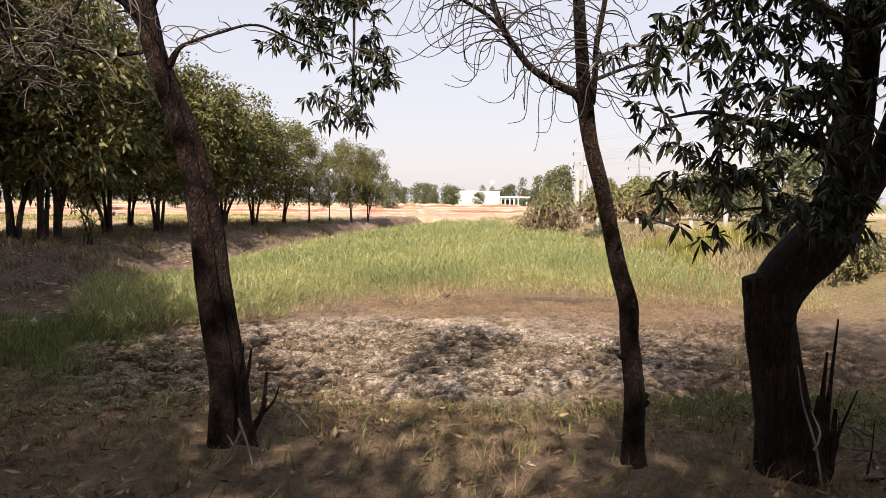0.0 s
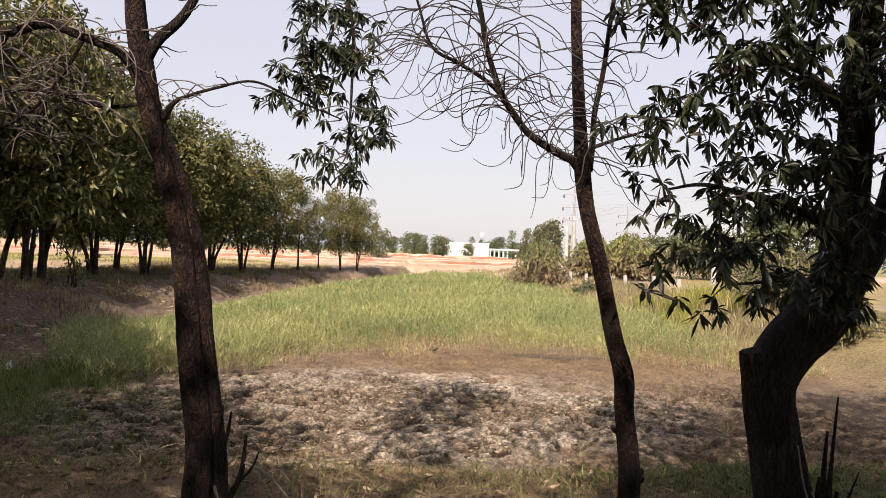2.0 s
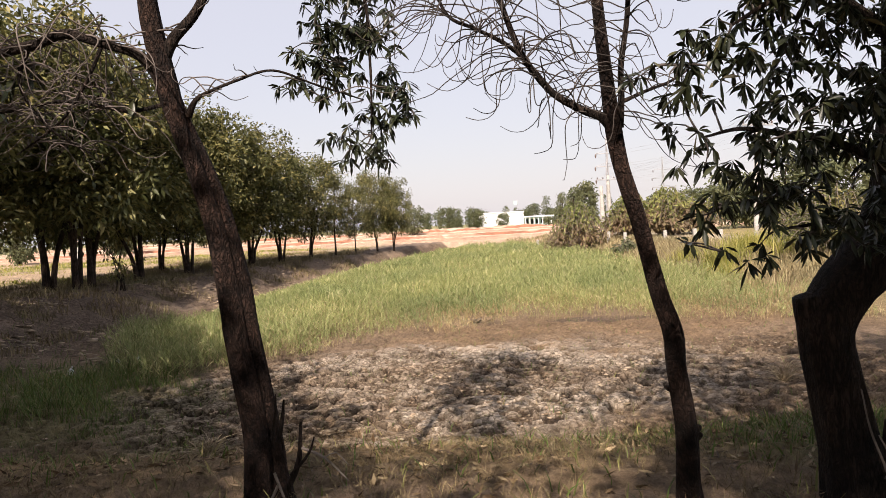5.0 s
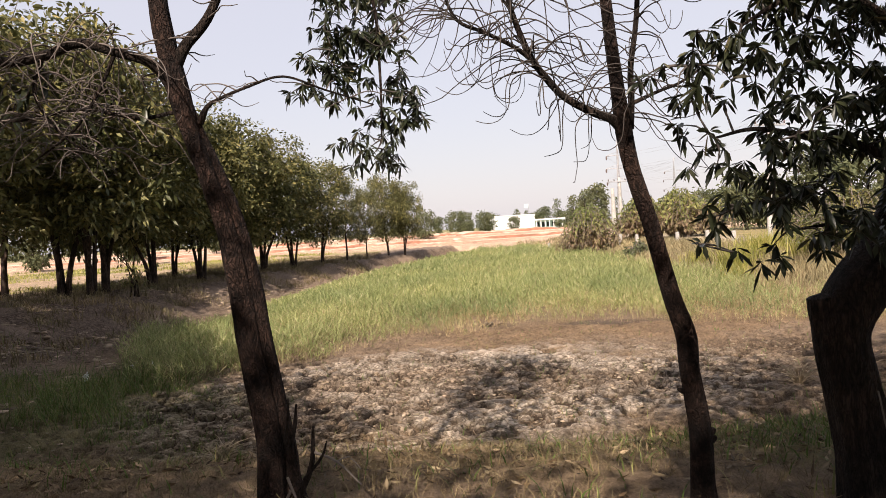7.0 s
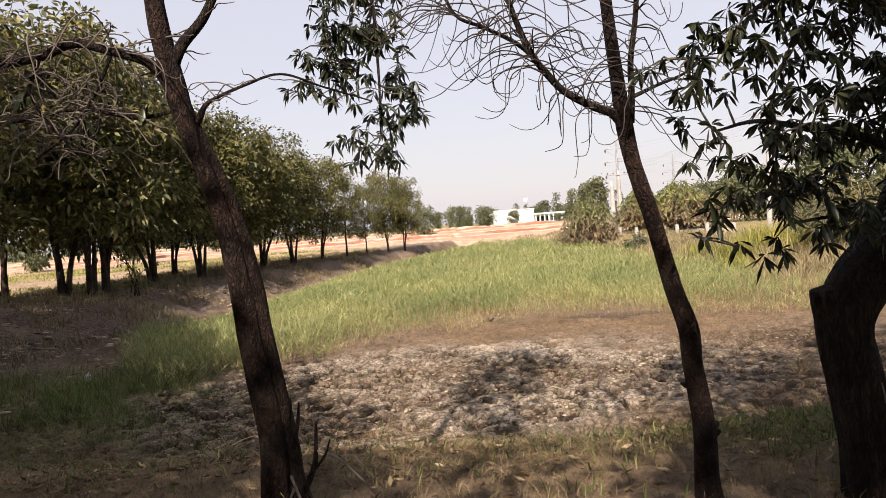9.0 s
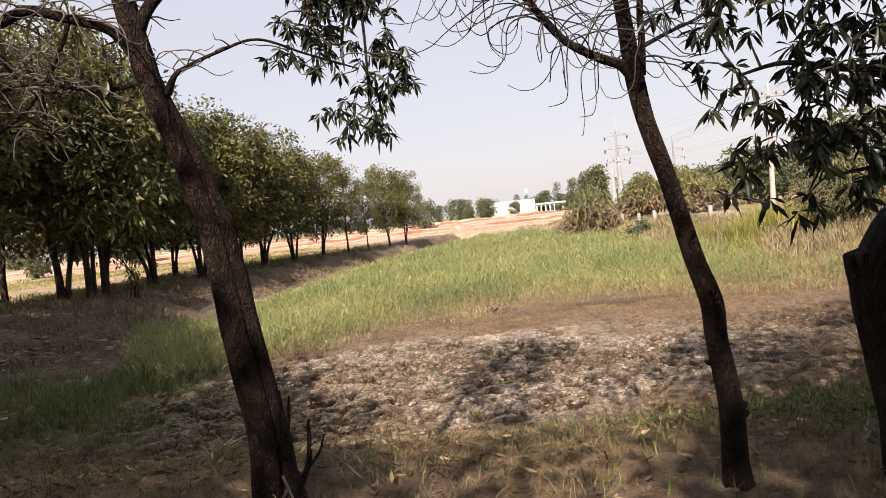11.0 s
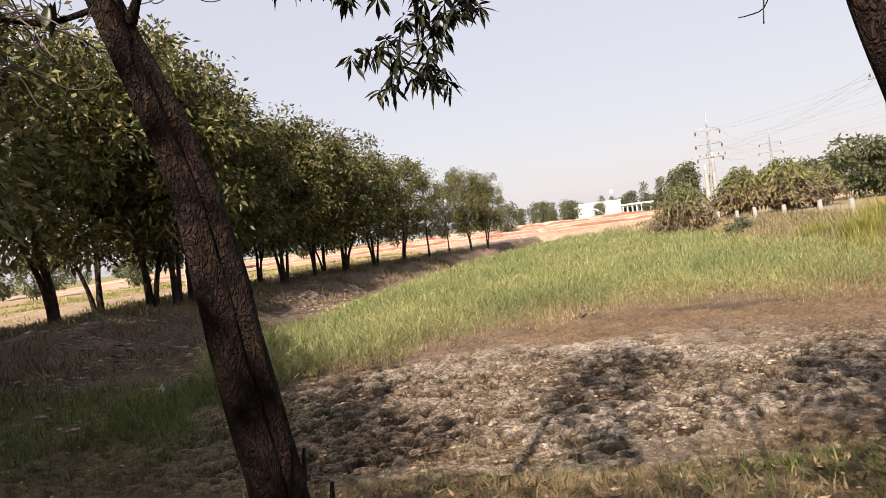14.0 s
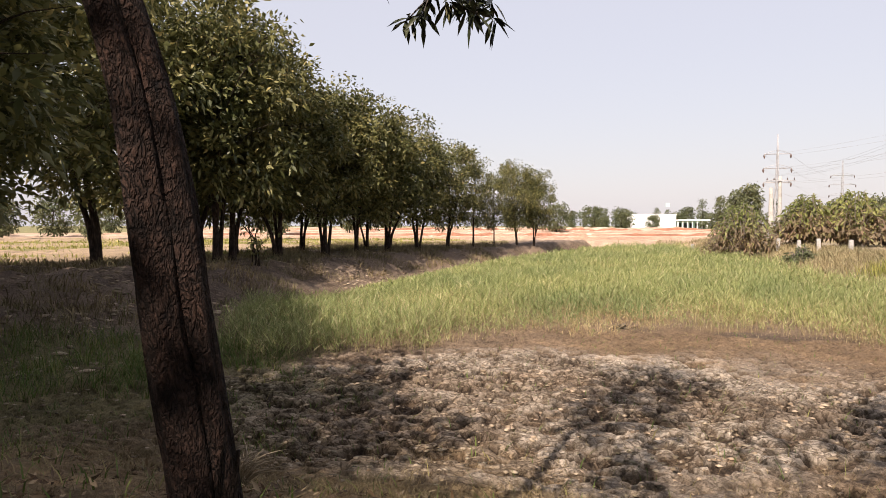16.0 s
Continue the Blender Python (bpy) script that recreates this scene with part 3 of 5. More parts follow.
def left_tree():
    rand = np.random.default_rng(11)
    base = (-2.03, 6.09, float(ground_z(-2.03, 6.09)) - 0.06)
    root = thing("tree", base, "leaning brown tree with furrowed bark and broken stubs", "tree")
    Y = 6.09
    trunk = [(-2.066, 6.19, -0.094), (-2.093, 6.172, 0.17), (-2.122, 6.151, 0.432), (-2.181, 6.11, 0.947), (-2.208, 6.084, 1.26), (-2.24, 6.058, 1.56), (-2.289, 6.03, 1.864), (-2.351, 6.009, 2.097), (-2.403, 5.99, 2.297), (-2.46, 5.986, 2.568), (-2.489, 5.986, 2.811), (-2.538, 6.036, 3.443), (-2.46, 6.086, 4.707), (-2.072, 6.136, 6.75)]
    rad = [0.15, 0.118, 0.101, 0.092, 0.085, 0.075, 0.066, 0.060, 0.061, 0.051, 0.047, 0.044, 0.036, 0.015]
    trunk = [(x + 0.045 * float(smooth(0.0, 0.4, z) * (1 - smooth(1.4, 2.1, z))), y, z) for x, y, z in trunk]
    main_stem, side_stem, r1, r2 = [], [], [], []
    for (x, y, z), r in zip(trunk, rad):
        k = 1 - float(smooth(1.9, 2.5, z))
        sway = 1 + 0.35 * math.sin(z * 2.4 + 0.6)
        main_stem.append((x - 0.27 * r * k, y - 0.03 * k, z))
        r1.append(r * (1 - 0.27 * k))
        if z < 2.4:
            side_stem.append((x + 0.42 * r * k * sway, y + (0.03 - 0.02 * sway) * k, z))
            r2.append(r * (1 - 0.42 * sway) if z > 0 else r * 0.62)
    stems = [tube(tree_local(base, main_stem), r1, 72, 0.014, 0.12, 0.10, 2.0), tube(tree_local(base, side_stem), r2, 56, 0.014, 0.12, 0.08, 6.0)]
    part("trunk", mesh_from("trunk", *join(stems), BARK, True), None, root, "furrowed brown bark, two stems grown together")
    limb_l = [(-2.403, 5.992, 2.278), (-2.478, 5.965, 2.413), (-2.556, 5.956, 2.481), (-2.702, 5.936, 2.529), (-2.876, 5.906, 2.577), (-3.04, 5.886, 2.519), (-3.282, 5.836, 2.499), (-3.716, 5.786, 2.712), (-4.202, 5.786, 3.245)]
    limb_r = [(-2.43, 5.985, 2.422), (-2.362, 5.986, 2.549), (-2.246, 6.016, 2.695), (-2.12, 6.066, 2.958), (-1.878, 6.186, 3.348), (-1.538, 6.386, 3.691)]
    limb_h = [(-1.878, 6.186, 3.348), (-1.587, 6.336, 3.253), (-1.411, 6.436, 2.913), (-1.393, 6.486, 2.475), (-1.414, 6.56, 2.089)]
    fork = [(-2.32, 6.003, 2.154), (-2.269, 5.986, 2.231), (-2.209, 5.992, 2.269), (-2.062, 6.037, 2.336), (-1.886, 6.104, 2.394), (-1.684, 6.237, 2.337), (-1.442, 6.442, 2.281)]
    for line, r in ((limb_l, (0.040, 0.032, 0.026, 0.024, 0.025, 0.025, 0.024, 0.020, 0.010)), (limb_r, (0.034, 0.03, 0.026, 0.022, 0.018, 0.010)), (limb_h, (0.018, 0.014, 0.011, 0.008, 0.005)), (fork, (0.022, 0.013, 0.0095, 0.008, 0.007, 0.006, 0.004))):
        part("branch", mesh_from("branch", *tube(tree_local(base, line), r, 14, 0.03, 0.08, 0, 1.0), BARK_DARK, True), None, root)
    low_a = [(-2.425, 5.997, 2.221), (-2.62, 5.97, 2.192), (-2.9, 5.934, 2.249), (-3.243, 5.899, 2.201), (-3.626, 5.892, 2.278)]
    low_b = [(-2.702, 5.936, 2.529), (-2.788, 5.935, 2.354), (-2.934, 5.925, 2.145), (-3.157, 5.919, 1.99)]
    low_c = [(-3.04, 5.886, 2.519), (-3.089, 5.867, 2.325), (-2.955, 5.858, 2.105), (-2.765, 5.871, 1.971)]
    for line in (low_a, low_b, low_c):
        part("branch", mesh_from("branch", *tube(tree_local(base, line), np.linspace(0.012, 0.004, len(line)), 8, 0.04, 0.06, 0, 1.0), BARK_DARK, True), None, root)
    bare = [*curly_twigs(tree_local(base, along(limb_l, 84, rand)), rand, 0.85, 0.0048, 1.1, 4.0), *curly_twigs(tree_local(base, along(low_a, 50, rand)), rand, 0.55, 0.004, 0.8, 4.0), *curly_twigs(tree_local(base, along(low_b, 34, rand)), rand, 0.5, 0.004, 0.9, 4.0), *curly_twigs(tree_local(base, along(low_c, 34, rand)), rand, 0.5, 0.004, 0.9, 4.0), *curly_twigs(tree_local(base, along(limb_r, 26, rand, 0, 0.7)), rand, 0.6, 0.006, 0.2),
            *curly_twigs(tree_local(base, along(fork, 14, rand)), rand, 0.4, 0.004, 0.3), *curly_twigs(tree_local(base, along(trunk, 26, rand, 0.5, 0.85)), rand, 0.6, 0.005, 0.4)]
    tagged(part("twig", mesh_from("twig", *join(bare), TWIG_MID), None, root, "bare curling grey twigs"), kind="stuff")
    hang = [(-1.5, 6.6, 2.575, 0.3, 0.22, 0.22), (-1.76, 6.55, 2.485, 0.2, 0.18, 0.17), (-1.36, 6.62, 2.295, 0.25, 0.2, 0.16), (-1.5, 6.65, 2.055, 0.24, 0.18, 0.15), (-1.16, 6.6, 2.295, 0.13, 0.12, 0.11), (-1.86, 6.4, 2.395, 0.08, 0.1, 0.07), (-1.36, 6.65, 1.955, 0.1, 0.12, 0.08), (-1.55, 6.7, 2.885, 0.3, 0.3, 0.25)]
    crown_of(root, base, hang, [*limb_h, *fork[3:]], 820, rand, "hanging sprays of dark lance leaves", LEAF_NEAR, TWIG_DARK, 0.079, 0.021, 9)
    top = [(-2.0, 6.1, 6.5, 1.05, 0.95, 1.0), (-2.15, 6.0, 5.0, 0.95, 0.8, 1.0), (-4.4, 6.0, 4.2, 0.8, 0.7, 0.5)]
    c = in_ellipsoids(top, rand, 72) - np.array(base)
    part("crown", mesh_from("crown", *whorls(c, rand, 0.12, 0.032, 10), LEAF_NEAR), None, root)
    c = np.array([(-3.05 + rand.normal(0, 0.25), 5.95, 2.3 + rand.normal(0, 0.1)) for _ in range(9)]) - np.array(base)
    for spot in c:
        part("leaf_sprig", mesh_from("leaf_sprig", *whorls(spot[None], rand, 0.11, 0.034, 4, loose=0.0), LEAF_NEAR), None, root)
    stubs = [((-2.01, 6.04, 0.4), (-1.98, 6.04, 0.52), (-1.965, 6.04, 0.63), 0.015), ((-2.04, 6.04, 0.42), (-2.015, 6.04, 0.56), (-2.01, 6.05, 0.66), 0.011), ((-2.0, 6.04, 0.1), (-1.91, 6.05, 0.28), (-1.885, 6.05, 0.5), 0.02), ((-1.95, 6.03, 0.22), (-1.85, 6.04, 0.33), (-1.815, 6.04, 0.42), 0.01)]
    stubs = [(*(tuple(np.add(q, (0.04, 0, 0))) for q in s3[:3]), s3[3]) for s3 in stubs]
    for a, b, c, r in stubs:
        part("stub", mesh_from("stub", *tube(tree_local(base, (a, b, c)), (r, r * 0.8, r * 0.35), 9, 0.03, 0.15, 0, 3.0), BARK_DARK, True), None, root, "broken dark stub")
    sticks = [((-1.85, 6.05, 0.36), (-1.73, 6.05, 0.3), (-1.61, 6.07, 0.16), 0.009), ((-1.97, 5.92, 0.28), (-1.91, 5.89, 0.12), (-1.87, 5.87, -0.05), 0.008), ((-1.95, 5.9, 0.22), (-2.04, 5.87, 0.05), (-2.13, 5.85, -0.06), 0.008), ((-1.73, 6.05, 0.3), (-1.67, 6.09, 0.31), (-1.61, 6.09, 0.24), 0.004)]
    part("dry_stick", mesh_from("dry_stick", *join([tube(tree_local(base, s[:3]), (s[3], s[3] * 0.8, s[3] * 0.5), 6, 0.04) for s in sticks]), TWIG), None, root)


def middle_tree():
    rand = np.random.default_rng(12)
    base = (0.16, 5.84, float(ground_z(0.16, 5.84)) - 0.05)
    root = thing("tree", base, "slender leaning tree with bare curling twigs", "tree")
    Y = 5.84
    trunk = [(0.18, 5.84, -0.05), (0.16, 5.827, 0.135), (0.149, 5.799, 0.424), (0.099, 5.768, 0.737), (0.082, 5.75, 0.917), (0.022, 5.731, 1.104), (-0.033, 5.71, 1.308), (-0.088, 5.689, 1.51), (-0.157, 5.666, 1.728), (-0.196, 5.645, 1.925), (-0.227, 5.619, 2.164), (-0.256, 5.6, 2.429), (-0.274, 5.6, 2.745), (-0.264, 5.65, 3.452), (-0.309, 5.7, 4.384)]
    rad = [0.082, 0.060, 0.053, 0.048, 0.050, 0.045, 0.041, 0.039, 0.037, 0.041, 0.032, 0.028, 0.025, 0.018, 0.006]
    part("trunk", mesh_from("trunk", *tube(tree_local(base, trunk), rad, 32, 0.02, 0.10, 0.1, 5.0), BARK, True), None, root, "knotted brown bark")
    limb_l = [(-0.187, 5.646, 1.915), (-0.255, 5.638, 1.989), (-0.33, 5.635, 2.017), (-0.473, 5.626, 2.1), (-0.578, 5.613, 2.219), (-0.636, 5.602, 2.318), (-0.701, 5.6, 2.503), (-0.747, 5.6, 2.717), (-0.868, 5.6, 3.079), (-0.961, 5.6, 3.543)]
    limb_l2 = [(-0.473, 5.626, 2.1), (-0.654, 5.584, 2.3), (-0.822, 5.57, 2.401), (-0.961, 5.57, 2.475), (-1.026, 5.6, 2.661), (-1.1, 5.6, 2.893)]
    limb_r = [(-0.168, 5.644, 1.934), (-0.159, 5.628, 2.081), (-0.159, 5.613, 2.219), (-0.126, 5.6, 2.429), (-0.089, 5.6, 2.763), (-0.005, 5.6, 3.264)]
    limb_r2 = [(-0.153, 5.631, 2.054), (-0.053, 5.577, 2.09), (0.057, 5.523, 2.126), (0.2, 5.462, 2.225)]
    for line, r in ((limb_l, (0.03, 0.024, 0.02, 0.017, 0.0155, 0.0145, 0.013, 0.012, 0.009, 0.005)), (limb_l2, (0.013, 0.011, 0.009, 0.008, 0.006, 0.004)), (limb_r, (0.02, 0.016, 0.014, 0.0125, 0.011, 0.005)), (limb_r2, (0.011, 0.008, 0.006, 0.003))):
        part("branch", mesh_from("branch", *tube(tree_local(base, line), r, 12, 0.03, 0.08, 0, 1.0), BARK_DARK, True), None, root)
    bare = [*curly_twigs(tree_local(base, along(limb_l, 46, rand, 0.15)), rand, 0.62, 0.0036, 0.6, 2.2), *curly_twigs(tree_local(base, along(limb_l2, 26, rand)), rand, 0.62, 0.0036, 0.6, 2.2), *curly_twigs(tree_local(base, along(limb_r, 40, rand)), rand, 0.45, 0.0036, 0.25, 2.0),
            *curly_twigs(tree_local(base, along(limb_r2, 10, rand)), rand, 0.3, 0.003, 0.3), *curly_twigs(tree_local(base, along(limb_l, 46, rand, 0.05, 0.6)), rand, 0.80, 0.0038, 1.15, 2.6), *curly_twigs(tree_local(base, along(limb_l2, 14, rand, 0.2, 1.0)), rand, 0.75, 0.0036, 1.1, 2.6), *curly_twigs(tree_local(base, along(limb_r, 14, rand, 0.05, 0.5)), rand, 0.55, 0.0036, 1.0, 2.6), *curly_twigs(tree_local(base, along(trunk, 60, rand, 0.62, 0.98)), rand, 0.6, 0.0036, 0.25, 2.0)]
    tagged(part("twig", mesh_from("twig", *join(bare), TWIG_DARK), None, root, "bare curling dark twigs"), kind="stuff")
    # unseen leaf tuft above the bare twigs, added to shade the ground
    c = in_ellipsoids([(-0.55, 5.5, 4.7, 0.45, 0.45, 0.6)], rand, 80) - np.array(base)
    part("crown", mesh_from("crown", *whorls(c, rand, 0.11, 0.03, 9), LEAF_NEAR), None, root)
    knots = []
    for x, z, r, s in ((0.215, 0.40, 0.025, 1), (0.22, 0.36, 0.022, 1)):
        knots.append(tube(tree_local(base, ((x - 0.05, Y - 0.01, z), (x, Y - 0.01, z + 0.01), (x + 0.02, Y - 0.015, z + 0.02))), (r * 1.3, r, r * 0.4), 10, 0.01, 0.2))
    part("knot", mesh_from("knot", *join(knots), BARK_DARK, True), None, root)
    part("knot", mesh_from("knot", *tube(tree_local(base, ((0.1, Y - 0.02, 0.62), (0.07, Y - 0.03, 0.63), (0.05, Y - 0.03, 0.64))), (0.02, 0.014, 0.006), 8, 0.01, 0.2), BARK_DARK, True), None, root)


def right_tree():
    rand = np.random.default_rng(13)
    base = (0.97, 5.70, float(ground_z(0.97, 5.70)) - 0.06)
    root = thing("tree", base, "dark stout tree with a sawn stump and bent limb", "tree")
    Y = 5.70
    trunk = [(0.99, Y, -0.06), (0.95, Y, 0.12), (0.92, Y, 0.32), (0.86, Y, 0.63), (0.82, Y, 0.85), (0.84, Y, 0.98), (0.93, Y, 1.12), (1.03, Y, 1.22), (1.13, Y, 1.36), (1.18, Y, 1.55), (1.20, Y, 1.75), (1.24, Y, 2.07), (1.25, Y, 2.5), (1.3, Y, 3.2), (1.2, Y - 0.1, 4.2), (1.1, Y - 0.1, 5.2)]
    rad = [0.20, 0.165, 0.142, 0.128, 0.125, 0.128, 0.135, 0.138, 0.132, 0.108, 0.098, 0.086, 0.078, 0.065, 0.04, 0.014]
    part("trunk", mesh_from("trunk", *tube(tree_local(base, trunk), rad, 48, 0.022, 0.09, 0.08, 8.0), BARK_DARK, True), None, root, "dark rough bark")
    part("stump", mesh_from("stump", *tube(tree_local(base, ((0.80, Y, 0.78), (0.755, Y, 0.95), (0.735, Y, 1.075))), (0.10, 0.075, 0.068), 24, 0.02, 0.10), BARK_DARK, True), None, root, "sawn-off dark stump")
    limb2 = [(1.16, Y, 1.30), (1.26, Y, 1.45), (1.36, Y, 1.62), (1.42, Y, 1.8), (1.52, Y, 2.15), (1.7, Y, 2.9), (2.0, Y, 3.8)]
    low = [(1.15, Y - 0.05, 1.45), (0.95, Y - 0.35, 1.62), (0.65, Y - 0.4, 1.78), (0.42, Y - 0.43, 1.82), (0.22, Y - 0.46, 1.85), (0.05, Y - 0.48, 1.82)]
    low2 = [(1.2, Y - 0.05, 2.0), (0.95, Y - 0.3, 2.25), (0.65, Y - 0.4, 2.4), (0.4, Y - 0.43, 2.38), (0.2, Y - 0.45, 2.28)]
    low3 = [(1.14, Y - 0.05, 1.38), (1.0, Y - 0.25, 1.42), (0.8, Y - 0.38, 1.45), (0.58, Y - 0.42, 1.44), (0.35, Y - 0.45, 1.42)]
    for line, r in ((limb2, (0.09, 0.075, 0.068, 0.062, 0.052, 0.04, 0.015)), (low, (0.03, 0.024, 0.018, 0.013, 0.009, 0.005)), (low2, (0.028, 0.022, 0.016, 0.011, 0.006)), (low3, (0.024, 0.018, 0.013, 0.009, 0.005))):
        part("branch", mesh_from("branch", *tube(tree_local(base, line), r, 14, 0.03, 0.08, 0, 1.0), BARK_DARK, True), None, root)
    blobs = RIGHT_BLOBS + [(0.1, 5.3, 2.72, 0.32, 0.22, 0.28), (0.55, 5.35, 2.72, 0.36, 0.25, 0.32), (1.0, 5.4, 2.55, 0.32, 0.25, 0.4), (1.35, 5.4, 2.2, 0.25, 0.22, 0.5)]
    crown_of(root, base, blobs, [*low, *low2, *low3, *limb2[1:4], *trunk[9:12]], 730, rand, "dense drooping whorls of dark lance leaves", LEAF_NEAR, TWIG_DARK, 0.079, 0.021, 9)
    top = [(1.2, 5.5, 4.8, 1.3, 1.2, 1.0), (0.6, 5.2, 3.6, 0.7, 0.7, 0.45), (2.4, 5.6, 4.4, 1.3, 1.0, 0.9), (1.6, 5.6, 6.0, 1.3, 1.1, 0.9), (1.4, 5.3, 3.2, 0.8, 0.7, 0.5)]
    c = in_ellipsoids(top, rand, 62) - np.array(base)
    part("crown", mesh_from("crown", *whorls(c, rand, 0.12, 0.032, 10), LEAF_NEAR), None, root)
    F = Y - 0.10
    shoots = [((1.05, F, -0.05), (1.06, F, 0.40), (1.075, F, 0.70), 0.020), ((1.09, F, -0.05), (1.10, F, 0.48), (1.125, F, 0.87), 0.014), ((1.11, F, 0.10), (1.17, F, 0.30), (1.25, F, 0.50), 0.011), ((1.12, F, 0.08), (1.14, F - 0.02, 0.22), (1.145, F - 0.02, 0.34), 0.010),
              ((1.03, F, -0.05), (1.03, F, 0.25), (1.045, F, 0.47), 0.034), ((1.08, F + 0.03, -0.05), (1.09, F + 0.02, 0.25), (1.10, F, 0.50), 0.036), ((1.12, F + 0.03, -0.05), (1.125, F, 0.2), (1.135, F, 0.40), 0.030), ((1.15, F, -0.05), (1.27, F - 0.04, 0.03), (1.42, F - 0.06, 0.06), 0.014), ((1.30, F, -0.05), (1.34, F, 0.14), (1.35, F, 0.34), 0.007)]
    for p0, p1, p2, r in shoots:
        part("shoot", mesh_from("shoot", *tube(tree_local(base, (p0, p1, p2)), (r, r * 0.8, r * 0.3), 9, 0.03, 0.18), BARK_DARK, True), None, root)
    vines = [tube(tree_local(base, p), np.linspace(0.008, 0.004, len(p)), 6, 0.04, 0.1) for p in (((1.02, Y - 0.20, 0.02), (0.98, Y - 0.185, 0.25), (0.92, Y - 0.165, 0.45), (0.89, Y - 0.155, 0.64)), ((0.97, Y - 0.19, 0.22), (1.01, Y - 0.175, 0.30), (0.96, Y - 0.165, 0.42)))]
    part("vine", mesh_from("vine", *join(vines), TWIG), None, root, "pale dry vine stems on the trunk")
    more = curly_twigs(tree_local(base, [(1.22 + rand.uniform(0, 0.15), Y - 0.1, 0.1 + rand.uniform(0, 0.2)) for _ in range(9)]), rand, 0.4, 0.005, 0.2, 1.0)
    tagged(part("twig", mesh_from("twig", *join(more), TWIG_DARK), None, root), kind="stuff")


RIGHT_BLOBS = [(-0.05, 5.2, 1.81, 0.13, 0.13, 0.13),
               (-0.1, 5.2, 2.0, 0.09, 0.1, 0.08),
               (-0.01, 5.15, 1.47, 0.09, 0.12, 0.14), (0.18, 5.2, 1.59, 0.18, 0.18, 0.23), (0.12, 5.25, 2.11, 0.19, 0.18, 0.19), (0.33, 5.25, 2.24, 0.24, 0.2, 0.19), (0.42, 5.25, 1.88, 0.22, 0.22, 0.35), (0.51, 5.3, 1.45, 0.22, 0.2, 0.19), (0.75, 5.35, 1.94, 0.2, 0.22, 0.44), (0.77, 5.35, 1.44, 0.12, 0.15, 0.15), (0.58, 5.3, 2.37, 0.34, 0.22, 0.14), (-0.16, 5.4, 2.18, 0.09, 0.08, 0.09), (0.24, 5.2, 1.33, 0.14, 0.12, 0.09), (0.96, 5.4, 1.69, 0.15, 0.2, 0.5)]
left_tree()
middle_tree()
right_tree()


# ---------------------------------------------------------------- the row of trees on the bank
def grove_tree(seed, height, spread, leaves, low=0.28, leaf_len=0.20, stems=2, mat=None):
    """A many-stemmed broad tree: returns meshes for trunk, limbs and crown, base at the origin."""
    rand = np.random.default_rng(seed)
    limbs, hubs = [], []
    trunks = []
    for k in range(stems):
        a = rand.uniform(0, 2 * np.pi)
        out = (0.06 + 0.16 * k) * spread
        b = np.array([np.cos(a), np.sin(a), 0]) * out
        r = height * (0.0125 if k == 0 else 0.0095)
        p = [b * 0.12 + (0, 0, -0.15), b * 0.3 + (0, 0, height * 0.12), b * 0.8 + (rand.normal(0, 0.08), rand.normal(0, 0.08), height * 0.3), b * 1.4 + (rand.normal(0, 0.15), rand.normal(0, 0.15), height * 0.55), b * 1.7 + (rand.normal(0, 0.2), rand.normal(0, 0.2), height * 0.8)]
        trunks.append(tube(p, (r * 1.45, r, r * 0.85, r * 0.55, r * 0.2), 9, 0.25, 0.08, 0, seed))
        for i in range(9):
            s = along(p, 1, rand, 0.38, 0.95)[0]
            a2 = rand.uniform(0, 2 * np.pi)
            reach = spread * rand.uniform(0.45, 0.95)
            e = s + np.array([np.cos(a2) * reach, np.sin(a2) * reach, height * rand.uniform(0.02, 0.22)])
            e[2] = min(e[2], height * 0.92)
            m = (s + e) / 2 + np.array([0, 0, height * 0.05])
            limbs.append(tube([s, m, e], (r * 0.4, r * 0.28, r * 0.08), 5, 0.3, cap=False))
            hubs += [m, e, (m + e) / 2]
    hubs = np.array(hubs)
    # clumps of leaves spread through the crown, uneven at its rim
    n = 100
    th, u = rand.uniform(0, 2 * np.pi, n), rand.uniform(0, 1, n)
    lev = low + (1.0 - low) * u
    prof = np.sin(np.pi * np.clip((lev - low * 0.75) / (1.06 - low * 0.75), 0, 1)) ** 0.6
    rad = spread * prof * rand.uniform(0.3, 1.15, n) ** 0.6
    c = np.stack([np.cos(th) * rad, np.sin(th) * rad, lev * height * rand.uniform(0.86, 1.05, n)], 1)
    per = leaves // n
    cl = np.repeat(c, per, 0)
    size = np.repeat(spread * rand.uniform(0.07, 0.18, n), per)[:, None]
    off = np.clip(rand.normal(size=(len(cl), 3)), -1.7, 1.7) * size * np.array([1, 1, 0.75])
    pos = cl + off
    way = off / (np.linalg.norm(off, axis=1)[:, None] + 1e-6) + rand.normal(size=off.shape) * 0.7 + np.array([0, 0, 0.1])
    L = leaf_len * rand.uniform(0.6, 1.25, len(pos))
    v, f = leaf_blades(pos, way, L, L * 0.42, 0.15, 0.25, rand)
    crown = mesh_from("crown", v, f, mat or LEAF_ROW)
    return mesh_from("trunk", *join(trunks), BARK_FAR, True), mesh_from("branchwork", *join(limbs), BARK_FAR, True), crown


def plant(name, meshes, at, turn, scale, label, category="tree", group=""):
    root = thing(name, at, label, category, group)
    root.rotation_euler = (0, 0, turn)
    root.scale = scale
    for n, me in zip(("trunk", "branchwork", "crown"), meshes):
        part(n, me, None, root)
    return root


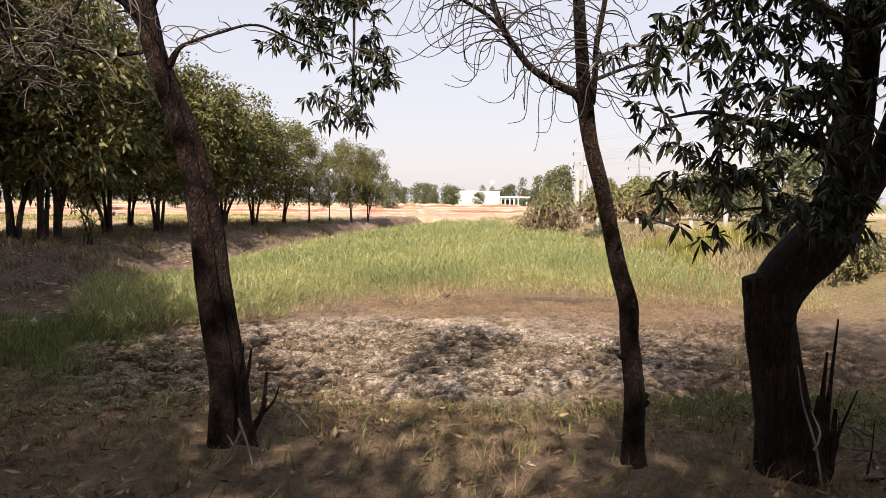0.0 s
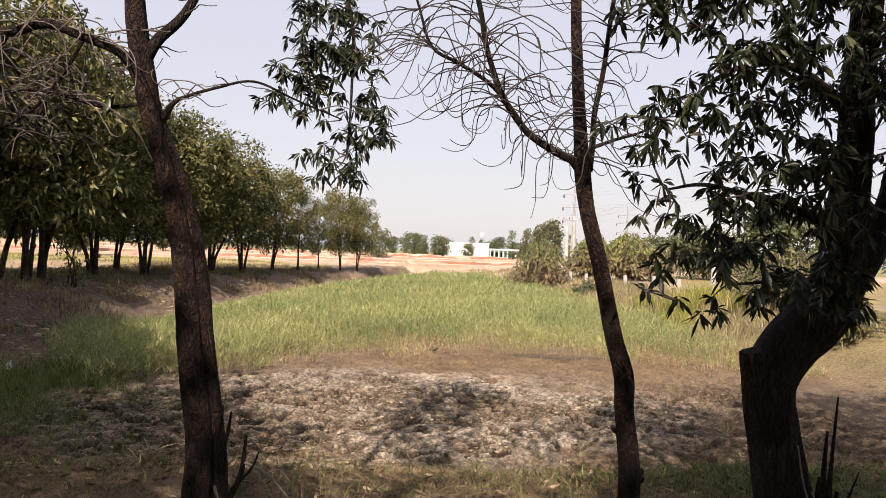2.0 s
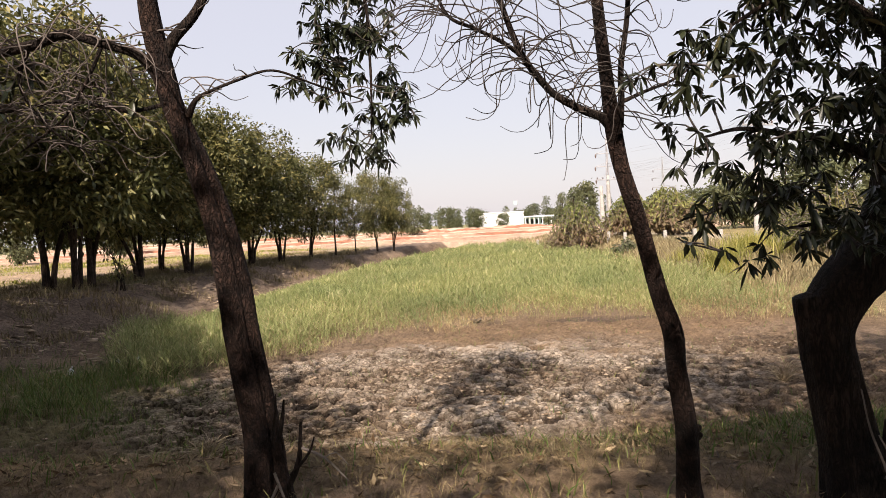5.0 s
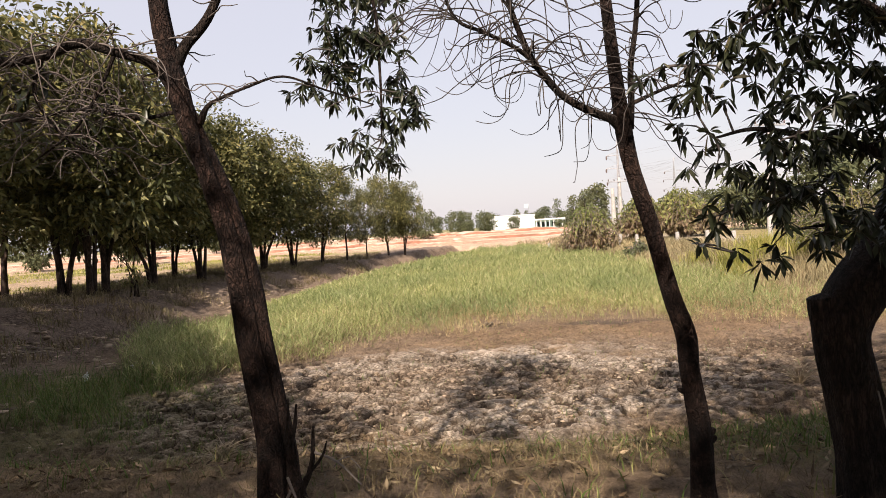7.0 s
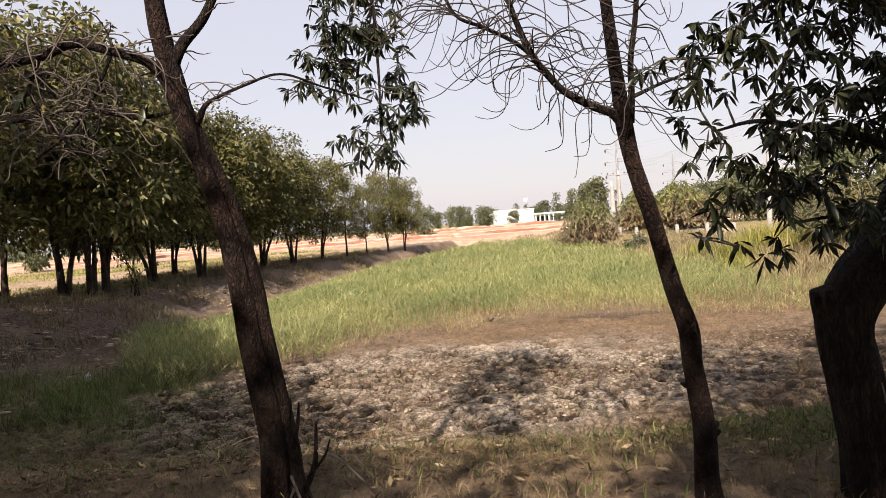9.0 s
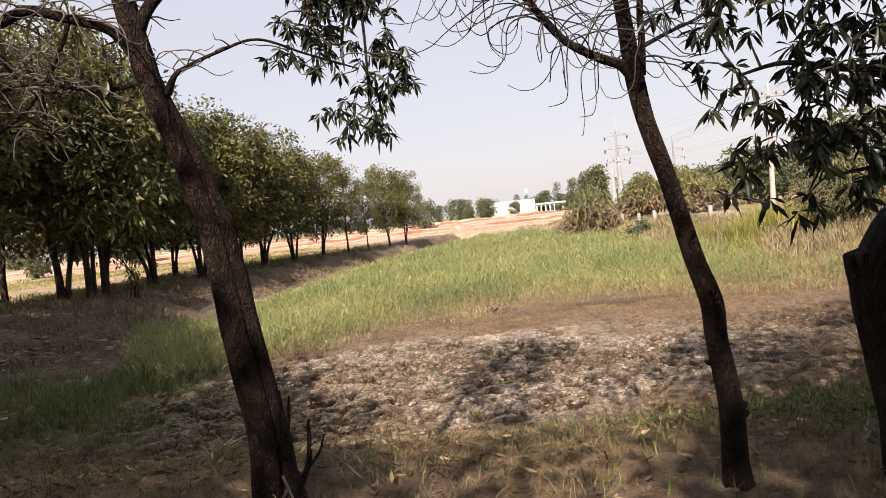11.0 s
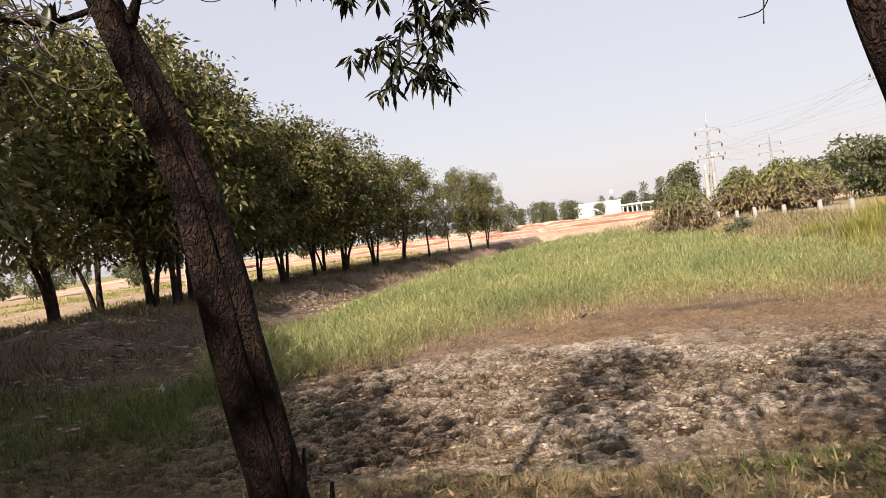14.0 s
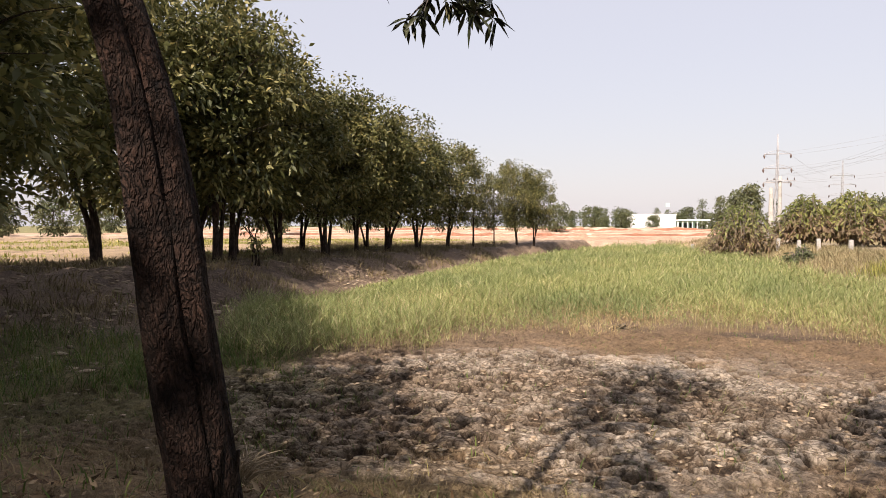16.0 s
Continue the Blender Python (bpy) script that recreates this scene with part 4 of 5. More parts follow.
ROW_KINDS = [grove_tree(21, 7.0, 2.6, 13500, 0.27, 0.22), grove_tree(22, 7.0, 2.4, 12500, 0.31, 0.22, stems=3), grove_tree(23, 7.0, 2.5, 12500, 0.27, 0.22, stems=3), grove_tree(24, 7.0, 2.0, 8000, 0.27, stems=1)]
THIN_KIND = grove_tree(25, 7.0, 2.5, 7500, 0.30, 0.20, stems=2)
SPARSE_KIND = grove_tree(26, 7.0, 2.3, 2400, 0.34, 0.20, stems=1)
# x, y, height, width factor
ROW = [(-16.9, 24.3, 10.5, 1.0), (-15.6, 27.8, 10.5, 0.95), (-14.3, 27.4, 9.9, 0.9), (-15.0, 29.8, 9.5, 0.95), (-14.0, 32.2, 9.0, 0.95), (-12.9, 35.1, 8.2, 1.0), (-12.1, 37.5, 8.1, 1.0), (-11.2, 40.2, 7.7, 1.05), (-10.1, 42.9, 7.0, 1.0),
       (-8.9, 46.1, 6.6, 0.95), (-7.7, 49.4, 6.0, 0.85), (-6.6, 52.4, 5.4, 0.7), (-5.2, 55.6, 6.4, 0.72), (-4.0, 57.4, 6.1, 0.75),
       (-19.6, 30.5, 9.0, 1.05), (-17.6, 35.0, 7.6, 1.05), (-16.0, 39.5, 6.8, 1.0), (-13.6, 44.0, 6.2, 1.0)]
rr = np.random.default_rng(31)
for k, (x, y, h, s) in enumerate(ROW):
    kind = ROW_KINDS[3] if k in (11, 10) else ROW_KINDS[k % 3]
    plant("tree", kind, (x, y, float(ground_z(x, y)) - 0.02), rr.uniform(0, 6.28), (s * h / 7.0, s * h / 7.0, h / 7.0), "olive-green broad tree in the row on the bank", "tree", "row of trees on the bank")
# grove beside and behind the path: mostly unseen trees, placed to cast its shade
for x, y, h, s in ((-13.0, 12.0, 9.0, 1.2), (-16.2, 17.6, 9.3, 1.15), (-20.5, 13.5, 9.0, 1.2), (-9.7, 4.4, 9.0, 1.15), (-6.3, -1.6, 8.5, 1.1), (-9.5, -1.0, 9.0, 1.2), (0.4, -3.2, 9.0, 0.85), (-13.2, 14.4, 7.8, 1.0), (2.6, -1.4, 8.5, 1.15), (6.6, -3.0, 9.0, 1.2), (5.2, 4.2, 8.0, 1.05), (9.0, 3.0, 8.5, 1.2), (-8.0, 2.2, 8.4, 1.1), (-11.4, 8.4, 8.5, 1.1), (-2.6, -1.6, 8.2, 0.9)):
    plant("tree", SPARSE_KIND if -4 < x < 0 else THIN_KIND if -9 < x < -5 or x > 2 else ROW_KINDS[int(abs(x)) % 3], (x, y, float(ground_z(x, y)) - 0.02), rr.uniform(0, 6.28), (s * h / 7.0, s * h / 7.0, h / 7.0), "olive-green broad tree shading the near bank", "tree", "grove behind the path")


def bare_shrub():
    x, y = -12.3, 26.6
    rand = np.random.default_rng(5)
    root = thing("sapling", (x, y, float(ground_z(x, y))), "thin half-bare sapling on the shaded bank", "sapling")
    stems = [tube([(rand.normal(0, 0.1), rand.normal(0, 0.1), -0.05), (rand.normal(0, 0.2), 0, 0.8), (rand.normal(0, 0.4), 0, 1.7)], (0.035, 0.025, 0.01), 6, 0.2) for _ in range(4)]
    part("stem", mesh_from("stem", *join(stems), BARK_FAR, True), None, root)
    c = rand.normal(size=(26, 3)) * np.array([0.3, 0.3, 0.3]) + np.array([0.1, 0, 0.9])
    part("crown", mesh_from("crown", *whorls(c, rand, 0.2, 0.06, 6), LEAF_ROW), None, root)


bare_shrub()


# ---------------------------------------------------------------- grass in the pond and on the banks
def scatter(n, x0, x1, y0, y1, rand):
    return rand.uniform(x0, x1, n), rand.uniform(y0, y1, n)


def edge_y(x):
    """Where the green growth of the pond begins."""
    return np.interp(x, (-10.5, -9.5, -8.5, -7.5, -6.6, -5.0, -3.5, -1.5, 0, 2, 4.5, 7, 9), (23.0, 20.5, 18.4, 16.2, 14.8, 16.2, 17.2, 18.2, 19.2, 19.8, 18.6, 17.2, 16.5)) + 1.4 * (fbm(x * 0.8, x * 0 + 3.3, 1.0, 3) - 0.5) + 2.4 * smooth(-5.5, -7.5, x) * (fbm(x * 2.6, x * 0 + 9.1, 2.0, 3) - 0.5)


def leafy_stalks(x, y, z, h, leaves, width, rand):
    """Upright stalks with leaves that stand out along them."""
    n = len(x)
    up = np.stack([rand.normal(0, 0.10, n), rand.normal(0, 0.10, n), np.ones(n)], 1)
    root = np.stack([x, y, z], 1)
    pos, way, L = [], [], []
    for k in range(leaves):
        f = (0.12 + 0.85 * (k + rand.uniform(0, 0.9, n)) / leaves)[:, None]
        az, el = rand.uniform(0, 2 * np.pi, n), rand.uniform(0.65, 1.4, n)
        pos.append(root + up * h[:, None] * f * 0.8)
        way.append(np.stack([np.cos(az) * np.cos(el), np.sin(az) * np.cos(el), np.sin(el)], 1))
        L.append(h * rand.uniform(0.35, 0.62, n))
    pos, way, L = np.concatenate(pos), np.concatenate(way), np.concatenate(L)
    return leaf_blades(pos, way, L, width * rand.uniform(0.7, 1.4, len(L)), 0.12, 0.22, rand)


def grass_thing(name, chunks, mat, label):
    tagged(new(name, mesh_from(name, *join(chunks), mat)), label, "grass", kind="stuff")


def pond_grass():
    rand = np.random.default_rng(41)
    green_c, dry_c = [], []
    for y0, y1, per, leaves, w, hmin, hmax in ((12.5, 24, 130, 6, 0.013, 0.34, 0.72), (24, 36, 88, 6, 0.017, 0.36, 0.74), (36, 52, 48, 6, 0.026, 0.40, 0.78), (52, 73, 24, 5, 0.040, 0.40, 0.78)):
        n = int(per * 20.4 * (y1 - y0))
        x, y = scatter(n, -11.0, 9.4, y0, y1, rand)
        z = ground_z(x, y)
        clump = fbm(x * 1.0, y * 1.0, 2.0, 3)
        past = y - edge_y(x) + 2.2 * (fbm(x * 1.3, y * 1.3, 12.0, 3) - 0.5)
        thick = 0.22 + 0.78 * smooth(0.0, 2.6, past) + 1.2 * (clump - 0.5)
        thick = np.where(x < -3.8, thick + 0.4, thick)
        keep = (past > 0) & ((y < 22) | (x > np.interp(y, TOE_Y, TOE_X) + 0.2)) & (z < -0.93 - 0.14 * rand.uniform(0, 1, n)) & (rand.uniform(0, 1, n) < thick)
        x, y, z, clump, past = x[keep], y[keep], z[keep], clump[keep], past[keep]
        grow = (0.40 + 0.60 * smooth(0.0, 4.5, past)) * (0.55 + 0.9 * clump)
        grow = np.where(x < -4.0, np.maximum(grow, 0.75 + 0.5 * clump), grow)
        foot = smooth(0.2, 2.4, x - np.interp(y, TOE_Y, TOE_X))
        h = rand.uniform(hmin, hmax, len(x)) * grow * np.where(y > 22, 0.42 + 0.58 * foot, 1.0)
        bare = fbm(x * 0.35, y * 0.35, 6.0, 3)
        is_dry = rand.uniform(0, 1, len(x)) < 0.06 + 0.60 * (1 - smooth(0.3, 4.0, past)) * smooth(-5.5, -3, x) + 0.15 * smooth(5.0, 8.5, x) + 0.28 * smooth(0.58, 0.75, bare)
        g = ~is_dry
        green_c.append(leafy_stalks(x[g], y[g], z[g] - 0.02, h[g], leaves, w, rand))
        dry_c.append(leafy_stalks(x[is_dry], y[is_dry], z[is_dry] - 0.02, h[is_dry] * 0.75, leaves - 2, w * 0.8, rand))
        m = rand.integers(0, len(x), len(x))
        stalk = grass_blades(x[m] + rand.normal(0, 0.06, len(m)), y[m] + rand.normal(0, 0.06, len(m)), z[m] - 0.02, h[m] * rand.uniform(0.6, 1.25, len(m)), np.full(len(m), w * 0.5), 0.3, rand)
        (dry_c if y0 < 20 else green_c).append(stalk)
    grass_thing("pond_grass", green_c, GRASS, "tall light-green grass filling the dry pond")
    grass_thing("dry_pond_grass", dry_c, GRASS_DRY, "straw-coloured grass among the pond grass")


def bank_grass():
    rand = np.random.default_rng(42)
    # short straw and litter on the near slope
    x, y = scatter(260000, -8.5, 7.5, 5.0, 12.0, rand)
    salt_, mud_, green_, straw_, a, b = soil_masks(x, y)
    p = 0.07 + 0.42 * np.maximum(straw_, (y < 7.5)) * smooth(0.30, 0.6, fbm(x * 1.2, y * 1.2, 2.0, 3))
    keep = rand.uniform(0, 1, len(x)) < p * (1 - 0.8 * salt_) * (1 - 0.6 * green_)
    x, y = x[keep], y[keep]
    z = ground_z(x, y)
    grass_thing("dry_grass", [grass_blades(x, y, z - 0.03, rand.uniform(0.045, 0.12, len(x)), rand.uniform(0.0025, 0.0048, len(x)), 1.3, rand)], STRAW, "short dry straw grass on the near bank")
    x, y = scatter(150000, -12.5, 8, 4.8, 21, rand)
    salt_, mud_, green_, straw_, a, b = soil_masks(x, y)
    keep = rand.uniform(0, 1, len(x)) < 0.02 + 0.10 * (y < 8.2) + np.where(x < -4, 0.7, 0.8) * green_ * smooth(0.36, 0.6, fbm(x * 1.5, y * 1.5, 5.0, 3))
    x, y = x[keep], y[keep]
    tall = 1 + 1.8 * smooth(-5.5, -7, x) * smooth(11.5, 13.5, y)
    grass_thing("low_grass", [grass_blades(x, y, ground_z(x, y) - 0.03, tall * rand.uniform(0.06, 0.17, len(x)), rand.uniform(0.006, 0.012, len(x)), 0.9, rand)], GRASS_LOW, "low green weeds in the shade of the trees")
    # right bank: tawny rough grass
    chunks = []
    x, y = scatter(30000, 7.8, 14, 19, 46, rand)
    z = ground_z(x, y)
    keep = (z > -0.95) & (rand.uniform(0, 1, len(x)) < 0.3 + fbm(x * 0.7, y * 0.7, 3.0, 3))
    chunks.append(grass_blades(x[keep], y[keep], z[keep] - 0.03, rand.uniform(0.15, 0.5, keep.sum()), rand.uniform(0.015, 0.03, keep.sum()), 0.7, rand))
    x, y = scatter(12000, 7.4, 14, 46, 76, rand)
    z = ground_z(x, y)
    keep = (z > -1.0) & (rand.uniform(0, 1, len(x)) < 0.2 + fbm(x * 0.5, y * 0.5, 3.0, 3))
    chunks.append(grass_blades(x[keep], y[keep], z[keep] - 0.03, rand.uniform(0.15, 0.5, keep.sum()), rand.uniform(0.03, 0.05, keep.sum()), 0.7, rand))
    grass_thing("rough_grass", chunks, ROUGH, "tawny rough grass on the roadside bank")
    # dull tufts on the shaded bank
    x, y = scatter(70000, -19, -6, 13, 58, rand)
    z = ground_z(x, y)
    keep = (z > -1.0) & (x < np.interp(y, TOE_Y, TOE_X)) & (rand.uniform(0, 1, len(x)) < smooth(0.40, 0.58, fbm(x * 0.9, y * 0.9, 31.0, 3)))
    x, y, z = x[keep], y[keep], z[keep]
    grass_thing("bank_grass", [grass_blades(x, y, z - 0.03, rand.uniform(0.10, 0.38, len(x)), rand.uniform(0.014, 0.03, len(x)), 0.8, rand)], BANK_GRASS, "dull brown tufts on the shaded bank")
    # field behind the row of trees
    x, y = scatter(30000, -48, -12, 22, 75, rand)
    keep = (x < np.interp(y, CREST_Y, CREST_X) - 4) & (rand.uniform(0, 1, len(x)) < smooth(0.42, 0.6, fbm(x * 0.12, y * 0.3, 3.0, 3)))
    x, y = x[keep], y[keep]
    grass_thing("field_grass", [grass_blades(x, y, ground_z(x, y) - 0.03, rand.uniform(0.1, 0.3, len(x)), rand.uniform(0.04, 0.07, len(x)), 0.8, rand)], REED, "patchy yellow-green grass on the open field")


def clods():
    """Loose lumps and fallen leaves on the trodden ground."""
    rand = np.random.default_rng(44)
    n = 30000
    x, y = scatter(n, -8.5, 6.5, 5.0, 17.0, rand)
    salt_, mud_, green_, straw_, a, b = soil_masks(x, y)
    keep = (y > 8.8) & (rand.uniform(0, 1, n) < (0.25 + 0.75 * salt_) * (1 - 0.85 * mud_))
    x, y = x[keep], y[keep]
    n = len(x)
    c = np.stack([x, y, ground_z(x, y) + hoof(x, y) * (0.3 + 0.7 * smooth(8, 10, y)) * smooth(5.4, 5.5, y) - 0.006], 1)
    shape = np.array([(1, 0, 0), (0.5, 0.87, 0.1), (-0.5, 0.87, -0.1), (-1, 0, 0.1), (-0.5, -0.87, 0), (0.5, -0.87, 0.05), (0.1, 0.05, 0.5), (0, 0, -0.9)])
    size = rand.uniform(0.010, 0.036, n) * rand.uniform(0.6, 1.3, n)
    spin = rand.uniform(0, 6.28, n)
    v = shape[None] * rand.uniform(0.65, 1.3, (n, 8, 1)) * np.stack([size * 1.3, size, size * 0.75], 1)[:, None]
    cs, sn = np.cos(spin)[:, None], np.sin(spin)[:, None]
    v = np.stack([v[..., 0] * cs - v[..., 1] * sn, v[..., 0] * sn + v[..., 1] * cs, v[..., 2]], -1) + c[:, None]
    f = np.array([(i, (i + 1) % 6, 6) for i in range(6)] + [((i + 1) % 6, i, 7) for i in range(6)])
    f = (np.arange(n)[:, None, None] * 8 + f[None]).reshape(-1, 3)
    tagged(new("soil_clods", mesh_from("soil_clods", v.reshape(-1, 3), f, CLOD)), "loose salty soil clods on the trodden ground", "soil", kind="stuff")
    n = 18000
    x, y = scatter(n, -19, -7.0, 11.0, 56.0, rand)
    keep = (x < np.interp(y, TOE_Y, TOE_X) + 0.8) & (rand.uniform(0, 1, n) < smooth(0.4, 0.65, fbm(x * 0.7, y * 0.7, 27.0, 3)))
    c2 = np.stack([x, y, ground_z(x, y)], 1)[keep]
    n = len(c2)
    size = rand.uniform(0.02, 0.10, n) * rand.uniform(0.5, 1.3, n)
    v = shape[None] * rand.uniform(0.6, 1.35, (n, 8, 1)) * np.stack([size * 1.4, size * 1.2, size * 0.7], 1)[:, None] + c2[:, None]
    f = np.array([(i, (i + 1) % 6, 6) for i in range(6)] + [((i + 1) % 6, i, 7) for i in range(6)])
    f = (np.arange(n)[:, None, None] * 8 + f[None]).reshape(-1, 3)
    tagged(new("bank_clods", mesh_from("bank_clods", v.reshape(-1, 3), f, CLOD)), "crumbled earth clods on the shaded bank", "soil", kind="stuff")
    n = 34000
    x, y = scatter(n, -9, 7.5, 4.6, 14.5, rand)
    keep = rand.uniform(0, 1, n) < 0.15 * (1 - smooth(8.5, 10, y)) + 0.85 * (1 - smooth(8, 10.5, y)) * smooth(0.35, 0.6, fbm(x * 0.8, y * 0.8, 21.0, 3))
    x, y = x[keep], y[keep]
    z = ground_z(x, y) + hoof(x, y) * (0.3 + 0.7 * smooth(8, 10, y)) * smooth(5.4, 5.5, y) + 0.012
    way = np.stack([rand.normal(size=len(x)), rand.normal(size=len(x)), rand.normal(0, 0.25, len(x))], 1)
    L = rand.uniform(0.03, 0.10, len(x))
    v, f = leaf_blades(np.stack([x, y, z], 1), way, L, L * 0.28, 0.2, -0.1, rand)
    tagged(new("leaf_litter", mesh_from("leaf_litter", v, f, LITTER)), "fallen dry brown leaves under the trees", "leaves", kind="stuff")


def reed_clump(x, y, spread, height, n, seed):
    rand = np.random.default_rng(seed)
    root = thing("grass_clump", (x, y, float(ground_z(x, y)) - 0.03), "tall yellow-green clump of reed grass", "grass", "reed clumps")
    px, py = rand.normal(0, spread * 0.33, n), rand.normal(0, spread * 0.33, n)
    h = height * rand.uniform(0.55, 1.0, n)
    part("blade_tuft", mesh_from("blade_tuft", *grass_blades(px, py, np.zeros(n), h, rand.uniform(0.012, 0.026, n), 0.45, rand), REED), None, root)


pond_grass()
bank_grass()
clods()
for k, (x, y, s, h, n) in enumerate(((10.3, 27.8, 1.3, 1.15, 520), (11.6, 28.6, 1.4, 1.2, 520), (9.6, 26.2, 1.0, 0.9, 300), (11.8, 25.6, 1.1, 1.1, 350), (10.4, 31.5, 1.2, 0.9, 300), (12.6, 30.0, 1.1, 1.0, 300))):
    reed_clump(x, y, s, h, n, 50 + k)


def shrub(name, x, y, spread, height, seed, label, mats, arcs=90, leaf=0.16, per=26):
    """Arching leafy stems from one foot."""
    rand = np.random.default_rng(seed)
    root = thing(name, (x, y, float(ground_z(x, y)) - 0.05), label, "bush")
    stems, pos, way = [], [], []
    for _ in range(arcs):
        a = rand.uniform(0, 2 * np.pi)
        reach = spread * rand.uniform(0.2, 1.0)
        top = height * rand.uniform(0.30, 1.0) * (1 - 0.45 * (reach / spread) ** 2)
        d = np.array([np.cos(a), np.sin(a), 0])
        f0 = d * rand.uniform(0.1, 0.45) * spread + (rand.normal(0, 0.1), rand.normal(0, 0.1), 0)
        p = [f0 * 0.6, f0 * 0.6 + d * reach * 0.25 + (0, 0, top * 0.8), d * reach * 0.8 + (0, 0, top), d * reach * 1.2 + (0, 0, top * rand.uniform(0.35, 0.75))]
        stems.append(tube(p, (0.03, 0.02, 0.012, 0.004), 4, 0.3, cap=False))
        q, _ = resample(p, np.ones(4), 0.08)
        pick = (rand.uniform(0.12, 1.0, per) * (len(q) - 1)).astype(int)
        pos.append(q[pick])
        way.append(np.gradient(q, axis=0)[pick] * 8 + rand.normal(size=(per, 3)) * 0.6)
    part("stem", mesh_from("stem", *join(stems), TWIG), None, root)
    pos, way = np.concatenate(pos), np.concatenate(way)
    high = pos[:, 2] + rand.normal(0, height * 0.14, len(pos)) > height * 0.52
    for m, sel in ((mats[0], high), (mats[1], ~high)):
        L = leaf * rand.uniform(0.6, 1.4, sel.sum())
        part("crown", mesh_from("crown", *leaf_blades(pos[sel], way[sel], L, L * 0.34, 0.15, 0.2, rand), m), None, root)


shrub("bush", 9.7, 50.0, 2.2, 4.1, 61, "yellow-green arching bush above the pond bank", (LEAF_BUSH, LEAF_RUSSET), 230, 0.26, 36)
shrub("bush", 14.2, 52.0, 2.0, 3.6, 62, "sprawling yellow-green bush beside the road posts", (LEAF_BUSH, LEAF_RUSSET), 210, 0.32, 36)
shrub("bush", 16.9, 51.5, 2.5, 3.8, 63, "sprawling green bush tinged with russet stems", (LEAF_BUSH, LEAF_RUSSET), 240, 0.32, 36)
shrub("bush", 19.8, 53.0, 1.9, 3.2, 64, "sprawling green bush tinged with russet stems", (LEAF_BUSH, LEAF_RUSSET), 120, 0.28, 30)
shrub("bush", 10.3, 40.5, 0.8, 0.9, 65, "low dark bush on the pond bank", (LEAF_FAR, LEAF_FAR), 60, 0.2, 24)
shrub("bush", 12.4, 24.2, 1.5, 2.5, 66, "dense dark-green roadside bush", (LEAF_ROW, LEAF_ROW), 150, 0.16, 46)
shrub("bush", 11.2, 19.5, 1.2, 1.5, 67, "low dark-green bush on the bank", (LEAF_ROW, LEAF_ROW), 110, 0.14, 40)
shrub("bush", 13.8, 28.5, 1.4, 2.2, 68, "dense dark-green roadside bush", (LEAF_ROW, LEAF_ROW), 120, 0.18, 40)


# ---------------------------------------------------------------- roadside posts, poles and wires
def guard_post(x, y, h, turn, lean):
    z = float(ground_z(x, y))
    root = thing("guard_post", (x, y, z - 0.1), "short whitewashed concrete roadside post", "post", "roadside posts")
    root.rotation_euler = (0, lean, turn)
    bm = bmesh.new()
    box(bm, -0.10, 0.10, -0.08, 0.08, 0, h + 0.1)
    bmesh.ops.bevel(bm, geom=bm.edges[:], offset=0.018, segments=2, affect='EDGES')
    part("shaft", bm, CONCRETE, root)


rp = np.random.default_rng(71)
for y in (27.5, 30.0, 32.3, 37.3, 39.6, 42.6, 45.5, 47.6, 50.0, 52.3, 55.5, 59.5, 64.0):
    guard_post(13.4 - 0.2 * (y - 42.5), y, rp.uniform(0.62, 0.8), rp.uniform(-0.2, 0.2), rp.normal(0, 0.04))


def utility_pole(x, y, h, r, arms, label, tilt=0.0):
    root = thing("utility_pole", (x, y, float(ground_z(x, y)) - 0.3), label, "utility pole", "power poles")
    root.rotation_euler = (0, tilt, 0)
    part("pole", mesh_from("pole", *tube([(0, 0, 0), (0, 0, h * 0.5), (0, 0, h + 0.3)], (r * 1.25, r * 1.05, r * 0.75), 12, 0.8), CONCRETE, True), None, root)
    for z, half in arms:
        bm = bmesh.new()
        box(bm, -half, half, -0.05 - r, 0.05 - r, z + 0.26, z + 0.36)
        bmesh.ops.bevel(bm, geom=bm.edges[:], offset=0.012, segments=1, affect='EDGES')
        arm = part("crossarm", bm, STEEL, root)
        for sx in (-half * 0.92, -half * 0.45, half * 0.45, half * 0.92):
            part("insulator", mesh_from("insulator", *tube([(sx, -r, z + 0.35), (sx, -r, z + 0.44), (sx, -r, z + 0.55)], (0.03, 0.055, 0.025), 8, 0.04), CERAMIC, True), None, arm)
    return root


utility_pole(16.7, 38.0, 6.9, 0.115, ((6.15, 0.85),), "tall pale concrete power pole beside the road", 0.035)
utility_pole(15.4, 62.0, 5.3, 0.16, ((4.95, 1.1),), "pale concrete power pole with a wide crossarm")
utility_pole(14.75, 62.0, 4.4, 0.20, (), "thick bare concrete pole beside the power pole")


